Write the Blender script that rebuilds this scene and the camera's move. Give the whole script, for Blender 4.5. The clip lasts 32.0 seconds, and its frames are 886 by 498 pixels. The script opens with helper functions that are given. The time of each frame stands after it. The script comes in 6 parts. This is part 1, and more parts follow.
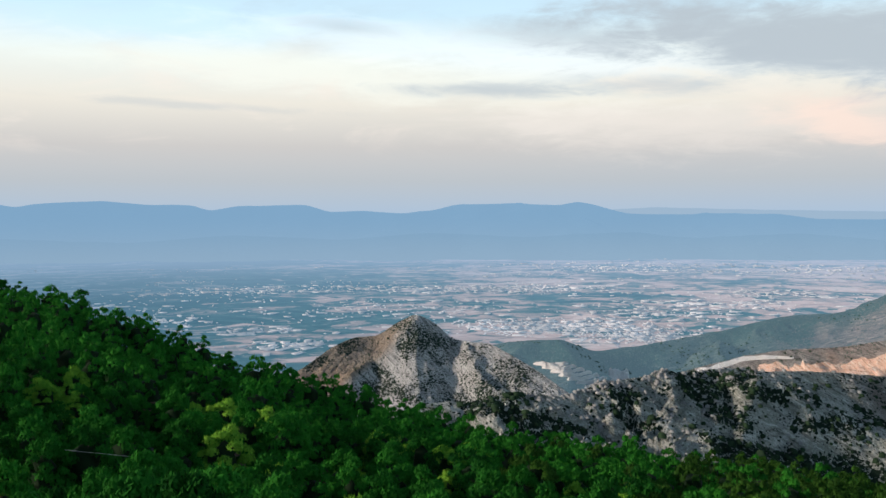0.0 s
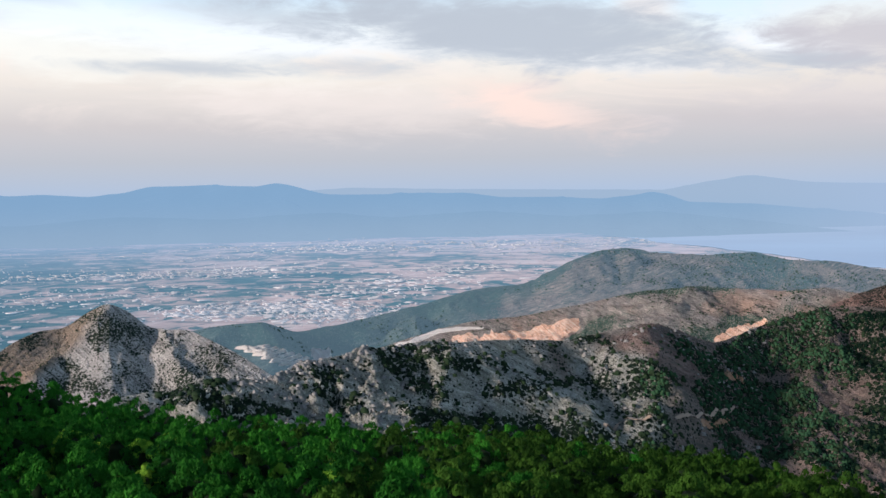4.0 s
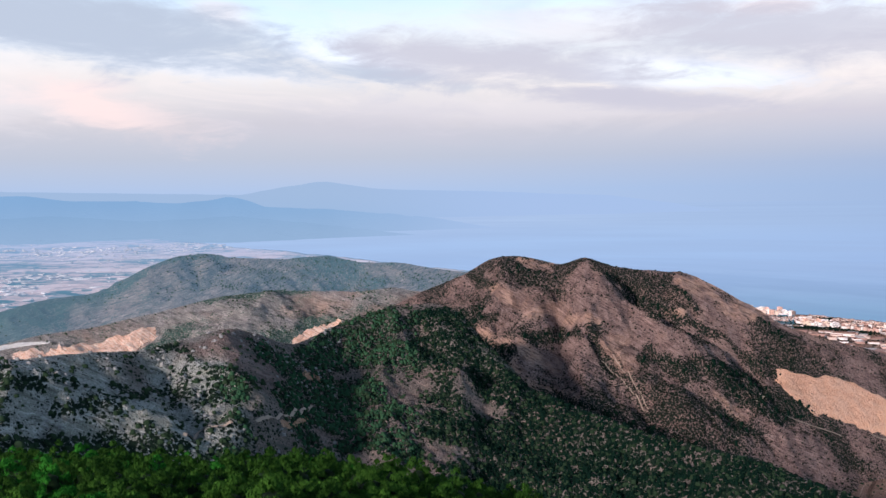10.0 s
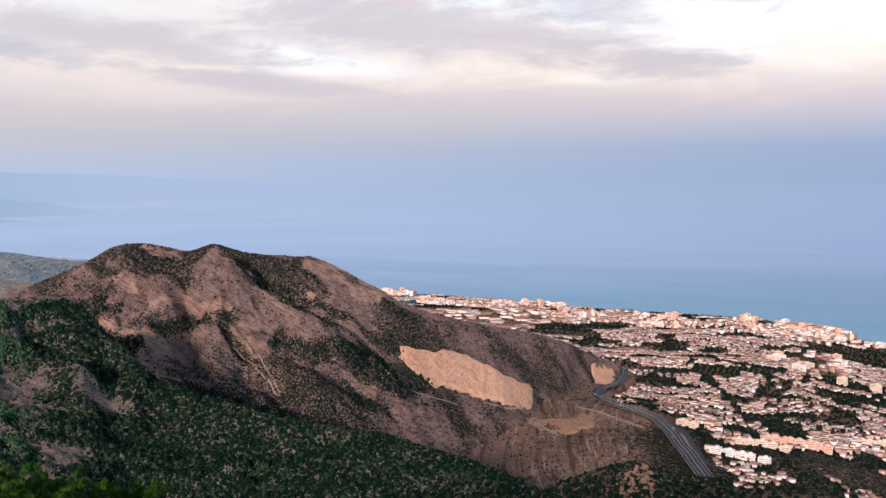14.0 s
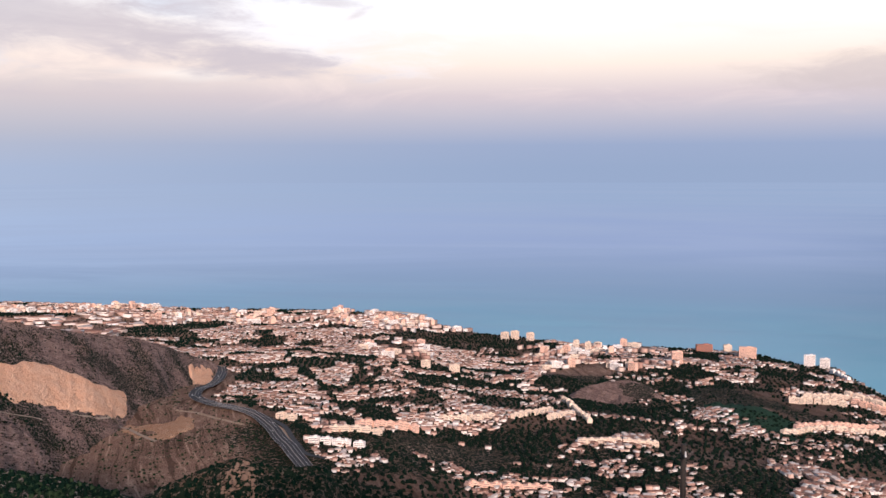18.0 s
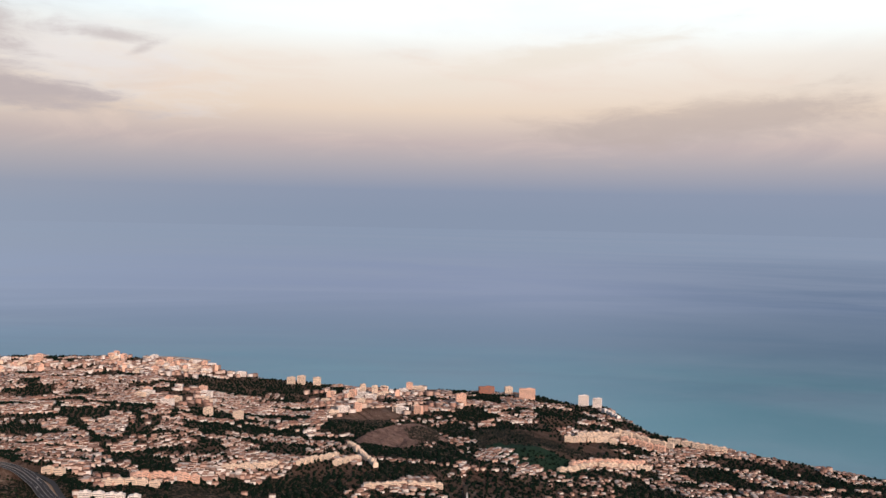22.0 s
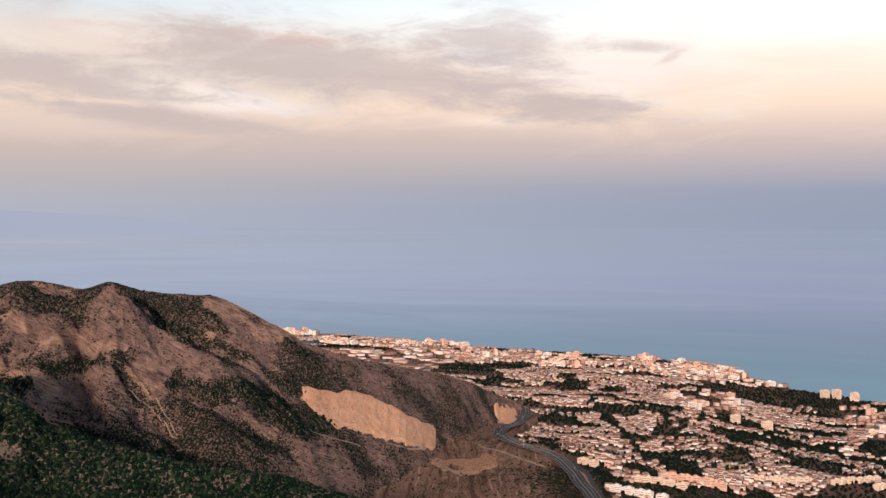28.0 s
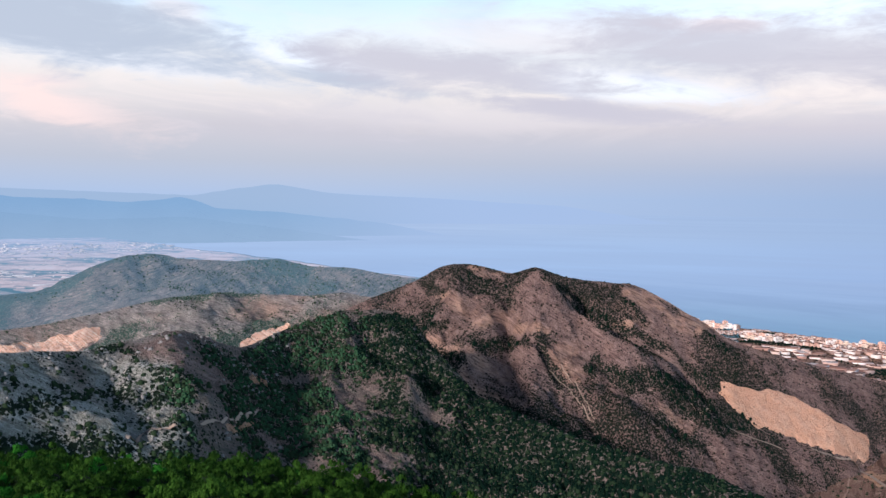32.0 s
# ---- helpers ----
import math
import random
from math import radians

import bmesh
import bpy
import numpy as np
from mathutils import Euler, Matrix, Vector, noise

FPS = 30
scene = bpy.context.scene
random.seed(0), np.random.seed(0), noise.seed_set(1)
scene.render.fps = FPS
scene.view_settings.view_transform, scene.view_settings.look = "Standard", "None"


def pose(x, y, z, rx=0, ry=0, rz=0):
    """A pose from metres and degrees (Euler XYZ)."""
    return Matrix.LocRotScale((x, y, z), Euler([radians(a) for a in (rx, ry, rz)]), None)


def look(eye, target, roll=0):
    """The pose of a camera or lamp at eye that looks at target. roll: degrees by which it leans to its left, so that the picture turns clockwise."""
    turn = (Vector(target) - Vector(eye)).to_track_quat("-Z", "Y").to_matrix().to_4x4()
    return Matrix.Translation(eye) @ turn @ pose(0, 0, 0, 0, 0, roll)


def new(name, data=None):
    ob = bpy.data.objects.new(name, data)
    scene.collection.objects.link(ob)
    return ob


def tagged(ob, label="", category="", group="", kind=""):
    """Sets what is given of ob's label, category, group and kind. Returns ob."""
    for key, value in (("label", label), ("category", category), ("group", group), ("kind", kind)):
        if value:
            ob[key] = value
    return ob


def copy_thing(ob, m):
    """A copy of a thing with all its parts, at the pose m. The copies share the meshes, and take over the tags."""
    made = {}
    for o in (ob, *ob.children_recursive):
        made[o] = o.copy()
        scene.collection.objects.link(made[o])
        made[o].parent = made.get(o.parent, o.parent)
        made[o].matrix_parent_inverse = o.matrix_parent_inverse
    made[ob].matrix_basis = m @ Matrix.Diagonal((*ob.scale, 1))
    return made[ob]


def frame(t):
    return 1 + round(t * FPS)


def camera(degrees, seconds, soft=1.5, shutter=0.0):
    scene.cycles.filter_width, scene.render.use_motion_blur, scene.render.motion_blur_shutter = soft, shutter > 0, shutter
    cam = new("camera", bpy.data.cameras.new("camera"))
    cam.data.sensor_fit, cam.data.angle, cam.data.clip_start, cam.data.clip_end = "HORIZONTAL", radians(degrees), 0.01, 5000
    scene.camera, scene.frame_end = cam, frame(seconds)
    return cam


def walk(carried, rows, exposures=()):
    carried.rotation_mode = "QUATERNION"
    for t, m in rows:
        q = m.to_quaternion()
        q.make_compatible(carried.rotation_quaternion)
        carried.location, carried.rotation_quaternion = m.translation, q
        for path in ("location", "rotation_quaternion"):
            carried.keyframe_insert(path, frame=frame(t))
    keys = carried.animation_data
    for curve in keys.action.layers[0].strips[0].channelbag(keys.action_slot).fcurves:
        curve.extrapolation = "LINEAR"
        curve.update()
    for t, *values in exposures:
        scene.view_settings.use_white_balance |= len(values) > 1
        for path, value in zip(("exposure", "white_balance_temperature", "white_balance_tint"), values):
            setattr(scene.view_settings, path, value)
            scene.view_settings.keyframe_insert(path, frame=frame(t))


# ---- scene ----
EYE = 600.0          # the lookout stands about 600 m above the sea
ARM = 0.35           # the camera is held at arm's length and swung round
cam = camera(49.0, 32.0)
ROWS = [   # seconds, heading, pitch, lean
    (0.0, -0.01, -1.49, 0.26),
    (0.5, -1.10, -1.60, 0.43),
    (1.0, -2.57, -1.65, 0.63),
    (1.5, -4.50, -1.63, 1.02),
    (2.0, -6.88, -1.94, 1.06),
    (2.5, -9.58, -2.44, 1.18),
    (3.0, -12.30, -2.65, 1.34),
    (3.5, -15.08, -2.84, 1.26),
    (4.0, -17.62, -2.82, 1.14),
    (4.5, -19.74, -2.77, 1.04),
    (6.5, -24.90, -2.65, 0.50),
    (7.0, -27.07, -2.84, 0.74),
    (7.5, -29.76, -2.81, 0.60),
    (8.0, -32.47, -2.58, 0.49),
    (8.5, -34.83, -2.52, 0.79),
    (9.0, -36.79, -2.67, 0.98),
    (9.5, -39.25, -2.96, 0.97),
    (10.0, -42.13, -2.94, 0.82),
    (10.5, -45.49, -2.56, 0.80),
    (11.0, -48.26, -2.48, 0.97),
    (11.5, -50.82, -2.66, 1.00),
    (12.0, -53.56, -2.92, 0.72),
    (12.5, -56.15, -3.13, 0.64),
    (13.0, -58.42, -3.38, 0.77),
    (13.5, -60.92, -3.69, 0.57),
    (15.5, -73.50, -4.72, 0.03),
    (16.0, -77.16, -4.68, -0.04),
    (16.5, -80.51, -4.41, 0.02),
    (17.0, -83.34, -4.27, 0.04),
    (17.5, -85.34, -4.25, 0.29),
    (18.0, -87.24, -4.28, 0.11),
    (18.5, -89.58, -4.13, -0.35),
    (19.0, -92.07, -4.06, -0.62),
    (19.5, -94.28, -4.17, -1.05),
    (20.0, -95.88, -4.28, -1.42),
    (20.5, -97.02, -4.37, -1.30),
    (21.0, -98.39, -4.29, -1.08),
    (21.5, -99.48, -3.25, -1.08),
    (22.0, -99.63, -1.58, -1.16),
    (22.5, -99.27, 0.09, -1.01),
    (23.0, -99.06, 1.52, -1.29),
    (23.5, -98.73, 2.22, -1.61),
    (24.0, -97.13, 2.34, -1.56),
    (24.5, -94.51, 1.99, -1.66),
    (25.0, -91.43, 1.31, -1.64),
    (25.5, -87.96, 0.90, -1.50),
    (27.5, -73.06, -1.16, -0.50),
    (28.0, -69.30, -1.69, -0.33),
    (28.5, -65.98, -2.15, -0.14),
    (29.0, -62.24, -2.64, -0.07),
    (29.5, -59.15, -2.87, 0.27),
    (30.0, -56.78, -3.01, 0.56),
    (30.5, -53.60, -3.05, -0.06),
    (31.0, -50.41, -3.01, -0.65),
    (31.5, -47.56, -2.88, -0.85),
    (32.0, -44.90, -2.54, -0.79),
]
EXPOSURES = [(0.0, 0.05, 6000, 2), (4.0, 0.08, 5950, 8), (7.5, 0.04, 6050, 10), (9.0, 0.08, 5750, 11), (10.5, 0.15, 5600, 10), (12.0, 0.12, 5850, 12), (16.0, 0.14, 6100, 13), (20.0, 0.0, 6350, 16), (21.0, -0.05, 6450, 15), (22.0, -0.35, 6700, 13), (23.0, -0.72, 7350, 11), (25.0, -0.62, 7400, 11), (28.0, -0.12, 7100, 17), (30.0, 0.1, 5900, 12), (32.0, 0.12, 5650, 10)]
walk(cam, [(t, pose(-ARM * math.sin(radians(yaw)), ARM * math.cos(radians(yaw)), EYE, 90 + pitch, lean, yaw)) for t, yaw, pitch, lean in ROWS], EXPOSURES)

# ---- world and sun ----
SUN_AZ, SUN_EL = 257.0, 18.0


class Nodes:
    """Short hand for building a node tree."""

    def __init__(self, tree, fresh=True):
        self.tree = tree
        if fresh:
            tree.nodes.clear()

    def add(self, kind, out=0, props=None, **ins):
        n = self.tree.nodes.new(kind)
        for k, v in (props or {}).items():
            setattr(n, k, v)
        for k, v in ins.items():
            self.put(n, int(k[1:]) if k[0] == "i" and k[1:].isdigit() else k.replace("_", " "), v)
        return n.outputs[out] if out is not None else n

    def put(self, n, key, v):
        s = n.inputs[key]
        if isinstance(v, bpy.types.NodeSocket):
            self.tree.links.new(v, s)
        elif isinstance(v, (tuple, list)) and len(v) == 3 and s.type == "RGBA":
            s.default_value = (*v, 1)
        else:
            s.default_value = v

    def math(self, op, a, b=0.0, c=0.0, clamp=False):
        return self.add("ShaderNodeMath", props={"operation": op, "use_clamp": clamp}, i0=a, i1=b, i2=c)

    def mix(self, f, a, b, blend="MIX"):
        n = self.add("ShaderNodeMix", None, {"data_type": "RGBA", "blend_type": blend})
        self.put(n, 0, f), self.put(n, 6, a), self.put(n, 7, b)
        return n.outputs[2]

    def smooth(self, v, lo, hi, a=0.0, b=1.0):
        n = self.add("ShaderNodeMapRange", None, {"interpolation_type": "SMOOTHSTEP"})
        for k, x in zip(range(5), (v, lo, hi, a, b)):
            self.put(n, k, x)
        return n.outputs[0]

    def noise(self, vec, scale, detail=5.0, rough=0.55, distort=0.0):
        return self.add("ShaderNodeTexNoise", 0, Vector=vec, Scale=scale, Detail=detail, Roughness=rough, Distortion=distort)

    def ramp(self, f, stops, mode="LINEAR"):
        n = self.add("ShaderNodeValToRGB", None, i0=f)
        n.color_ramp.interpolation = mode
        e = n.color_ramp.elements
        while len(e) > 1:
            e.remove(e[0])
        e[0].position, e[0].color = stops[0][0], (*stops[0][1], 1)
        for p, c in stops[1:]:
            e.new(p).color = (*c, 1)
        return n.outputs[0]


def make_sky():
    world = bpy.data.worlds.new("evening_sky")
    scene.world = world
    world.use_nodes = True
    N = Nodes(world.node_tree)
    d = N.add("ShaderNodeTexCoord", 0)
    s = N.add("ShaderNodeSeparateXYZ", None, i0=d)
    az = N.math("MULTIPLY", N.math("ARCTAN2", s.outputs[0], s.outputs[1]), 57.2958)
    el = N.math("MULTIPLY", N.math("ARCSINE", s.outputs[2]), 57.2958)
    e01 = N.math("DIVIDE", N.math("ADD", el, 5.0), 30.0, clamp=True)
    k = lambda deg: (deg + 5.0) / 30.0
    left = N.ramp(e01, [(k(-4), (0.40, 0.48, 0.62)), (k(0.5), (0.43, 0.50, 0.62)), (k(2.5), (0.52, 0.51, 0.53)), (k(4.5), (0.63, 0.56, 0.53)), (k(7), (0.87, 0.76, 0.66)),
                        (k(9.5), (0.88, 0.86, 0.80)), (k(12), (0.66, 0.80, 0.90)), (k(18), (0.52, 0.68, 0.88)), (k(25), (0.44, 0.58, 0.80))])
    right = N.ramp(e01, [(k(-4), (0.295, 0.38, 0.525)), (k(0.5), (0.295, 0.375, 0.515)), (k(1.8), (0.315, 0.385, 0.525)), (k(3.5), (0.52, 0.50, 0.55)), (k(4.6), (0.66, 0.57, 0.57)), (k(6.5), (0.98, 0.83, 0.69)),
                         (k(9.5), (1.08, 1.05, 0.98)), (k(12), (1.22, 1.42, 1.48)), (k(14), (1.12, 1.50, 1.68)), (k(18), (0.80, 1.22, 1.55)), (k(25), (0.46, 0.60, 0.82))])
    base = N.mix(N.smooth(az, 35.0, 100.0), left, right)
    # streaky cloud sheet
    flat = N.add("ShaderNodeCombineXYZ", 0, i0=N.math("MULTIPLY", az, 0.045), i1=N.math("MULTIPLY", el, 0.17), i2=0.0)
    n1 = N.noise(flat, 1.0, 7.0, 0.55, 0.5)
    n2 = N.noise(flat, 2.3, 6.0, 0.6, 0.8)
    n3 = N.noise(flat, 6.5, 5.0, 0.65, 0.6)
    veil = N.math("MULTIPLY", N.math("MULTIPLY", N.smooth(n1, 0.5, 0.68), N.smooth(az, 96.0, 66.0, 0.25, 1.0)), N.smooth(el, 4.0, 9.0))
    warm = N.math("MULTIPLY", N.smooth(n2, 0.5, 0.72), N.math("MULTIPLY", N.smooth(el, 3.0, 6.0), N.smooth(el, 13.0, 8.0)))
    col = N.mix(N.math("MULTIPLY", warm, 0.4), base, (1.0, 0.82, 0.71))
    col = N.mix(N.math("MULTIPLY", veil, 0.35), col, (0.50, 0.50, 0.53))
    # cloud banks
    ragged = N.math("ADD", N.math("MULTIPLY", N.math("SUBTRACT", n2, 0.5), 2.6), N.math("MULTIPLY", N.math("SUBTRACT", n3, 0.5), 1.7))
    for ca, ce, wa, we, slope, depth, tone in CLOUDS:
        off = N.math("SUBTRACT", az, ca)
        u = N.math("DIVIDE", off, wa)
        v = N.math("DIVIDE", N.math("SUBTRACT", el, N.math("MULTIPLY_ADD", off, slope, ce)), we)
        rr = N.math("ADD", N.math("SQRT", N.math("MULTIPLY_ADD", u, u, N.math("MULTIPLY", v, v))), ragged)
        col = N.mix(N.smooth(rr, 1.55, 0.2, 0.0, depth), col, tone)
    sky = N.add("ShaderNodeTexSky", 0, {"sky_type": "NISHITA", "sun_disc": False, "sun_elevation": radians(SUN_EL), "sun_rotation": radians(SUN_AZ)})
    high = N.mix(1.0, sky, (0.08, 0.08, 0.08), "MULTIPLY")
    high = N.mix(0.6, high, (0.19, 0.24, 0.33))
    final = N.mix(N.smooth(el, 16.0, 34.0), col, high)
    bg = N.add("ShaderNodeBackground", 0, Color=final, Strength=SKY)
    N.add("ShaderNodeOutputWorld", None, Surface=bg)


SKY = 1.04
GREY, MAUVE, DUSK = (0.51, 0.525, 0.56), (0.61, 0.545, 0.55), (0.60, 0.51, 0.47)
ROSE, PEACH, CREAM, WHITE, BLUE = (1.02, 0.74, 0.62), (0.93, 0.79, 0.71), (1.0, 0.93, 0.82), (0.98, 0.98, 1.0), (0.70, 0.86, 0.98)
# heading, height, half width, half height, slope, density, tone
CLOUDS = [(-15.6, 11.1, 11.0, 1.27, 0.04, 0.60, BLUE), (-2.7, 10.5, 8.7, 1.13, -0.05, 0.50, WHITE), (10.4, 9.3, 11.0, 1.33, -0.00, 0.50, WHITE), (36.9, 8.3, 4.3, 0.53, -0.16, 0.60, WHITE),
          (57.1, 6.8, 6.3, 1.00, -0.06, 0.50, WHITE), (26.7, 8.0, 6.7, 0.87, -0.12, 0.40, WHITE), (34.7, 10.4, 3.3, 1.67, -0.08, 0.40, BLUE), (57.5, 6.8, 5.0, 0.67, -0.09, 0.55, WHITE), (80.0, 8.5, 6.3, 2.00, -0.08, 0.60, WHITE),
          (71.4, 9.6, 2.3, 0.73, -0.06, 0.60, BLUE), (36.8, 8.3, 2.7, 0.87, -0.16, 0.50, WHITE), (76.7, 14.6, 4.0, 0.67, 0.10, 0.60, WHITE), (108.1, 11.6, 8.7, 1.00, -0.01, 0.30, WHITE), (-7.3, 8.7, 18.7, 1.13, -0.08, 0.60, CREAM),
          (39.3, 8.6, 3.7, 1.33, -0.08, 0.40, CREAM), (54.4, 7.0, 2.3, 0.67, -0.16, 0.60, CREAM), (72.0, 5.8, 3.3, 0.40, -0.04, 0.60, CREAM), (106.3, 9.6, 8.7, 0.80, 0.21, 0.60, CREAM), (7.2, 6.0, 5.0, 0.73, -0.02, 0.30, PEACH),
          (14.9, 5.5, 11.0, 1.40, -0.02, 0.45, PEACH), (29.4, 10.7, 1.7, 0.73, -0.22, 0.70, PEACH), (44.0, 5.1, 10.7, 0.87, -0.03, 0.30, PEACH), (49.3, 9.9, 6.7, 1.13, 0.01, 0.45, PEACH), (22.3, 5.5, 2.0, 0.93, -0.35, 0.50, ROSE),
          (22.6, 5.5, 4.6, 1.40, -0.23, 0.45, ROSE), (60.6, 10.3, 2.7, 0.47, -0.07, 0.50, ROSE), (60.7, 10.3, 2.3, 0.40, -0.02, 0.50, ROSE), (19.7, 10.3, 11.0, 2.33, -0.12, 0.80, GREY), (3.9, 7.8, 3.7, 0.40, -0.02, 0.50, GREY),
          (13.0, 7.8, 5.0, 0.60, -0.04, 0.40, GREY), (-5.3, 11.3, 2.7, 0.40, -0.09, 0.40, GREY), (-14.7, 6.8, 6.3, 0.23, -0.04, 0.35, GREY), (7.9, 10.8, 7.3, 0.93, -0.09, 0.50, GREY), (2.2, 7.7, 4.7, 0.40, -0.04, 0.50, GREY),
          (11.7, 8.0, 5.3, 0.60, -0.01, 0.35, GREY), (37.0, 4.6, 7.7, 1.20, -0.05, 0.35, MAUVE), (38.2, 7.3, 3.3, 0.33, -0.07, 0.55, GREY), (22.8, 9.7, 12.0, 1.67, -0.13, 0.85, GREY), (38.1, 7.5, 3.0, 0.40, -0.09, 0.60, GREY),
          (45.2, 7.9, 7.7, 1.33, -0.11, 0.45, GREY), (59.6, 8.7, 5.0, 2.00, -0.08, 0.50, GREY), (54.4, 5.5, 6.3, 0.47, -0.10, 0.45, MAUVE), (43.4, 6.5, 1.2, 0.27, -0.03, 0.50, GREY), (43.5, 8.1, 7.0, 1.13, -0.10, 0.50, MAUVE),
          (54.6, 5.7, 5.7, 0.37, -0.11, 0.50, MAUVE), (39.5, 7.2, 2.3, 0.30, -0.06, 0.45, GREY), (44.5, 8.0, 8.0, 1.47, -0.13, 0.60, MAUVE), (64.0, 8.5, 11.0, 2.33, -0.13, 0.75, MAUVE), (76.6, 6.5, 4.7, 0.73, -0.11, 0.75, MAUVE),
          (53.8, 5.6, 6.3, 0.57, -0.09, 0.60, MAUVE), (56.9, 5.3, 4.3, 0.60, -0.07, 0.45, MAUVE), (114.8, 5.4, 8.3, 1.13, 0.11, 0.50, MAUVE), (72.5, 7.0, 7.3, 1.00, -0.07, 0.70, MAUVE), (71.8, 10.4, 4.7, 1.47, -0.00, 0.70, MAUVE),
          (80.9, 9.9, 2.1, 0.37, -0.03, 0.60, MAUVE), (82.2, 9.2, 0.8, 0.27, 0.36, 0.50, MAUVE), (114.7, 6.1, 8.0, 1.13, 0.11, 0.45, DUSK)]
make_sky()
lamp = bpy.data.lights.new("sun", "SUN")
lamp.energy, lamp.angle, lamp.color = 5.2, radians(5.0), (1.0, 0.76, 0.62)
sun = new("sun", lamp)
sun.matrix_world = look((0, 0, 0), (-math.sin(radians(SUN_AZ)) * math.cos(radians(SUN_EL)), -math.cos(radians(SUN_AZ)) * math.cos(radians(SUN_EL)), -math.sin(radians(SUN_EL))))
sun.location = (-200, 0, 900)


# ---- materials ----
def surface(name, rough=0.9):
    m = bpy.data.materials.new(name)
    m.use_nodes = True
    N = Nodes(m.node_tree)
    b = N.add("ShaderNodeBsdfPrincipled", None, Roughness=rough)
    N.add("ShaderNodeOutputMaterial", None, Surface=b.outputs[0])
    b.inputs["Specular IOR Level"].default_value = 0.2
    return m, N, b


def place(N):
    return N.add("ShaderNodeNewGeometry", 0)


def bump(N, b, h, dist, strength=0.6):
    N.put(b, "Normal", N.add("ShaderNodeBump", 0, Height=h, Distance=dist, Strength=strength))


def hill_mat(name, soil, rock, scrub, rocky=0.45, shrubs=0.5, grain=1.0, other=None, strata=None, relief=0.9):
    """Dry hillside: bare soil, broken rock and low scrub; the mesh's 'cover' says how much grows where. strata: heading and dip of the rock bands."""
    m, N, b = surface(name, 0.95)
    b.inputs["Specular IOR Level"].default_value = 0.06
    p = place(N)
    big = N.noise(p, 0.006 * grain, 6.0, 0.6)
    mid = N.noise(p, 0.035 * grain, 6.0, 0.65)
    fine = N.noise(p, 0.22 * grain, 4.0, 0.7)
    cover = N.add("ShaderNodeAttribute", 2, {"attribute_name": "cover"})
    if other:
        earth = N.add("ShaderNodeAttribute", 2, {"attribute_name": "earth"})
        soil_c, rock_c = N.mix(earth, soil, other[0]), N.mix(earth, rock, other[1])
    else:
        soil_c, rock_c = soil, rock
    bare = N.mix(N.smooth(N.math("ADD", N.math("MULTIPLY", mid, 0.6), N.math("MULTIPLY", fine, 0.4)), 0.62 - 0.3 * rocky, 0.74 - 0.3 * rocky), soil_c, rock_c)
    bare = N.mix(N.smooth(big, 0.35, 0.7, 0.0, 0.5), bare, tuple(c * 0.72 for c in soil))
    stones = N.smooth(N.noise(p, 0.5 * grain, 3.0, 0.75), 0.5, 0.66)
    pale = N.mix(earth, tuple(c * 1.45 for c in rock), tuple(c * 1.3 for c in other[1])) if other else tuple(min(0.8, c * 1.45) for c in rock)
    bare = N.mix(N.math("MULTIPLY", stones, 0.35 + 0.4 * rocky), bare, pale)
    if strata:
        xyz = N.add("ShaderNodeSeparateXYZ", None, i0=p)
        c, sn = math.cos(radians(strata[0])), math.sin(radians(strata[0]))
        along = N.math("SUBTRACT", N.math("MULTIPLY", xyz.outputs[0], c), N.math("MULTIPLY", xyz.outputs[1], sn))
        band = N.math("ADD", xyz.outputs[2], N.math("MULTIPLY", along, strata[1]))
        lay = N.add("ShaderNodeCombineXYZ", 0, i0=N.math("MULTIPLY", along, 0.03 * grain), i1=N.math("MULTIPLY", band, 0.22 * grain), i2=N.math("MULTIPLY", xyz.outputs[1], 0.01))
        ln = N.noise(lay, 1.0, 4.0, 0.65, 0.5)
        bare = N.mix(N.smooth(ln, 0.56, 0.66, 0.0, 0.7), bare, pale)
        bare = N.mix(N.smooth(ln, 0.46, 0.38, 0.0, 0.75), bare, tuple(c * 0.45 for c in soil))
    dens = N.math("ADD", N.math("ADD", N.math("MULTIPLY", mid, 0.5), N.math("MULTIPLY", big, 0.35)), N.math("MULTIPLY", cover, 0.45))
    dens = N.smooth(dens, 0.62 - 0.35 * shrubs, 1.0 - 0.35 * shrubs, 0.05, 1.0)
    jig = N.math("MULTIPLY", N.math("SUBTRACT", fine, 0.5), 0.5)
    v1 = N.math("ADD", N.add("ShaderNodeTexVoronoi", 0, Vector=p, Scale=0.16 * grain), jig)
    v2 = N.math("ADD", N.add("ShaderNodeTexVoronoi", 0, Vector=p, Scale=0.37 * grain), jig)
    m1 = N.smooth(v1, N.math("MULTIPLY", dens, 0.62), N.math("SUBTRACT", N.math("MULTIPLY", dens, 0.62), 0.07))
    m2 = N.smooth(v2, N.math("MULTIPLY", dens, 0.5), N.math("SUBTRACT", N.math("MULTIPLY", dens, 0.5), 0.07))
    col = N.mix(N.math("MAXIMUM", m1, m2), bare, N.mix(fine, tuple(c * 0.6 for c in scrub), tuple(c * 1.5 for c in scrub)))
    N.put(b, "Base Color", col)
    bump(N, b, N.math("ADD", N.math("MULTIPLY", mid, 3.0), N.math("MULTIPLY", fine, 1.4)), 3.0, relief)
    return m


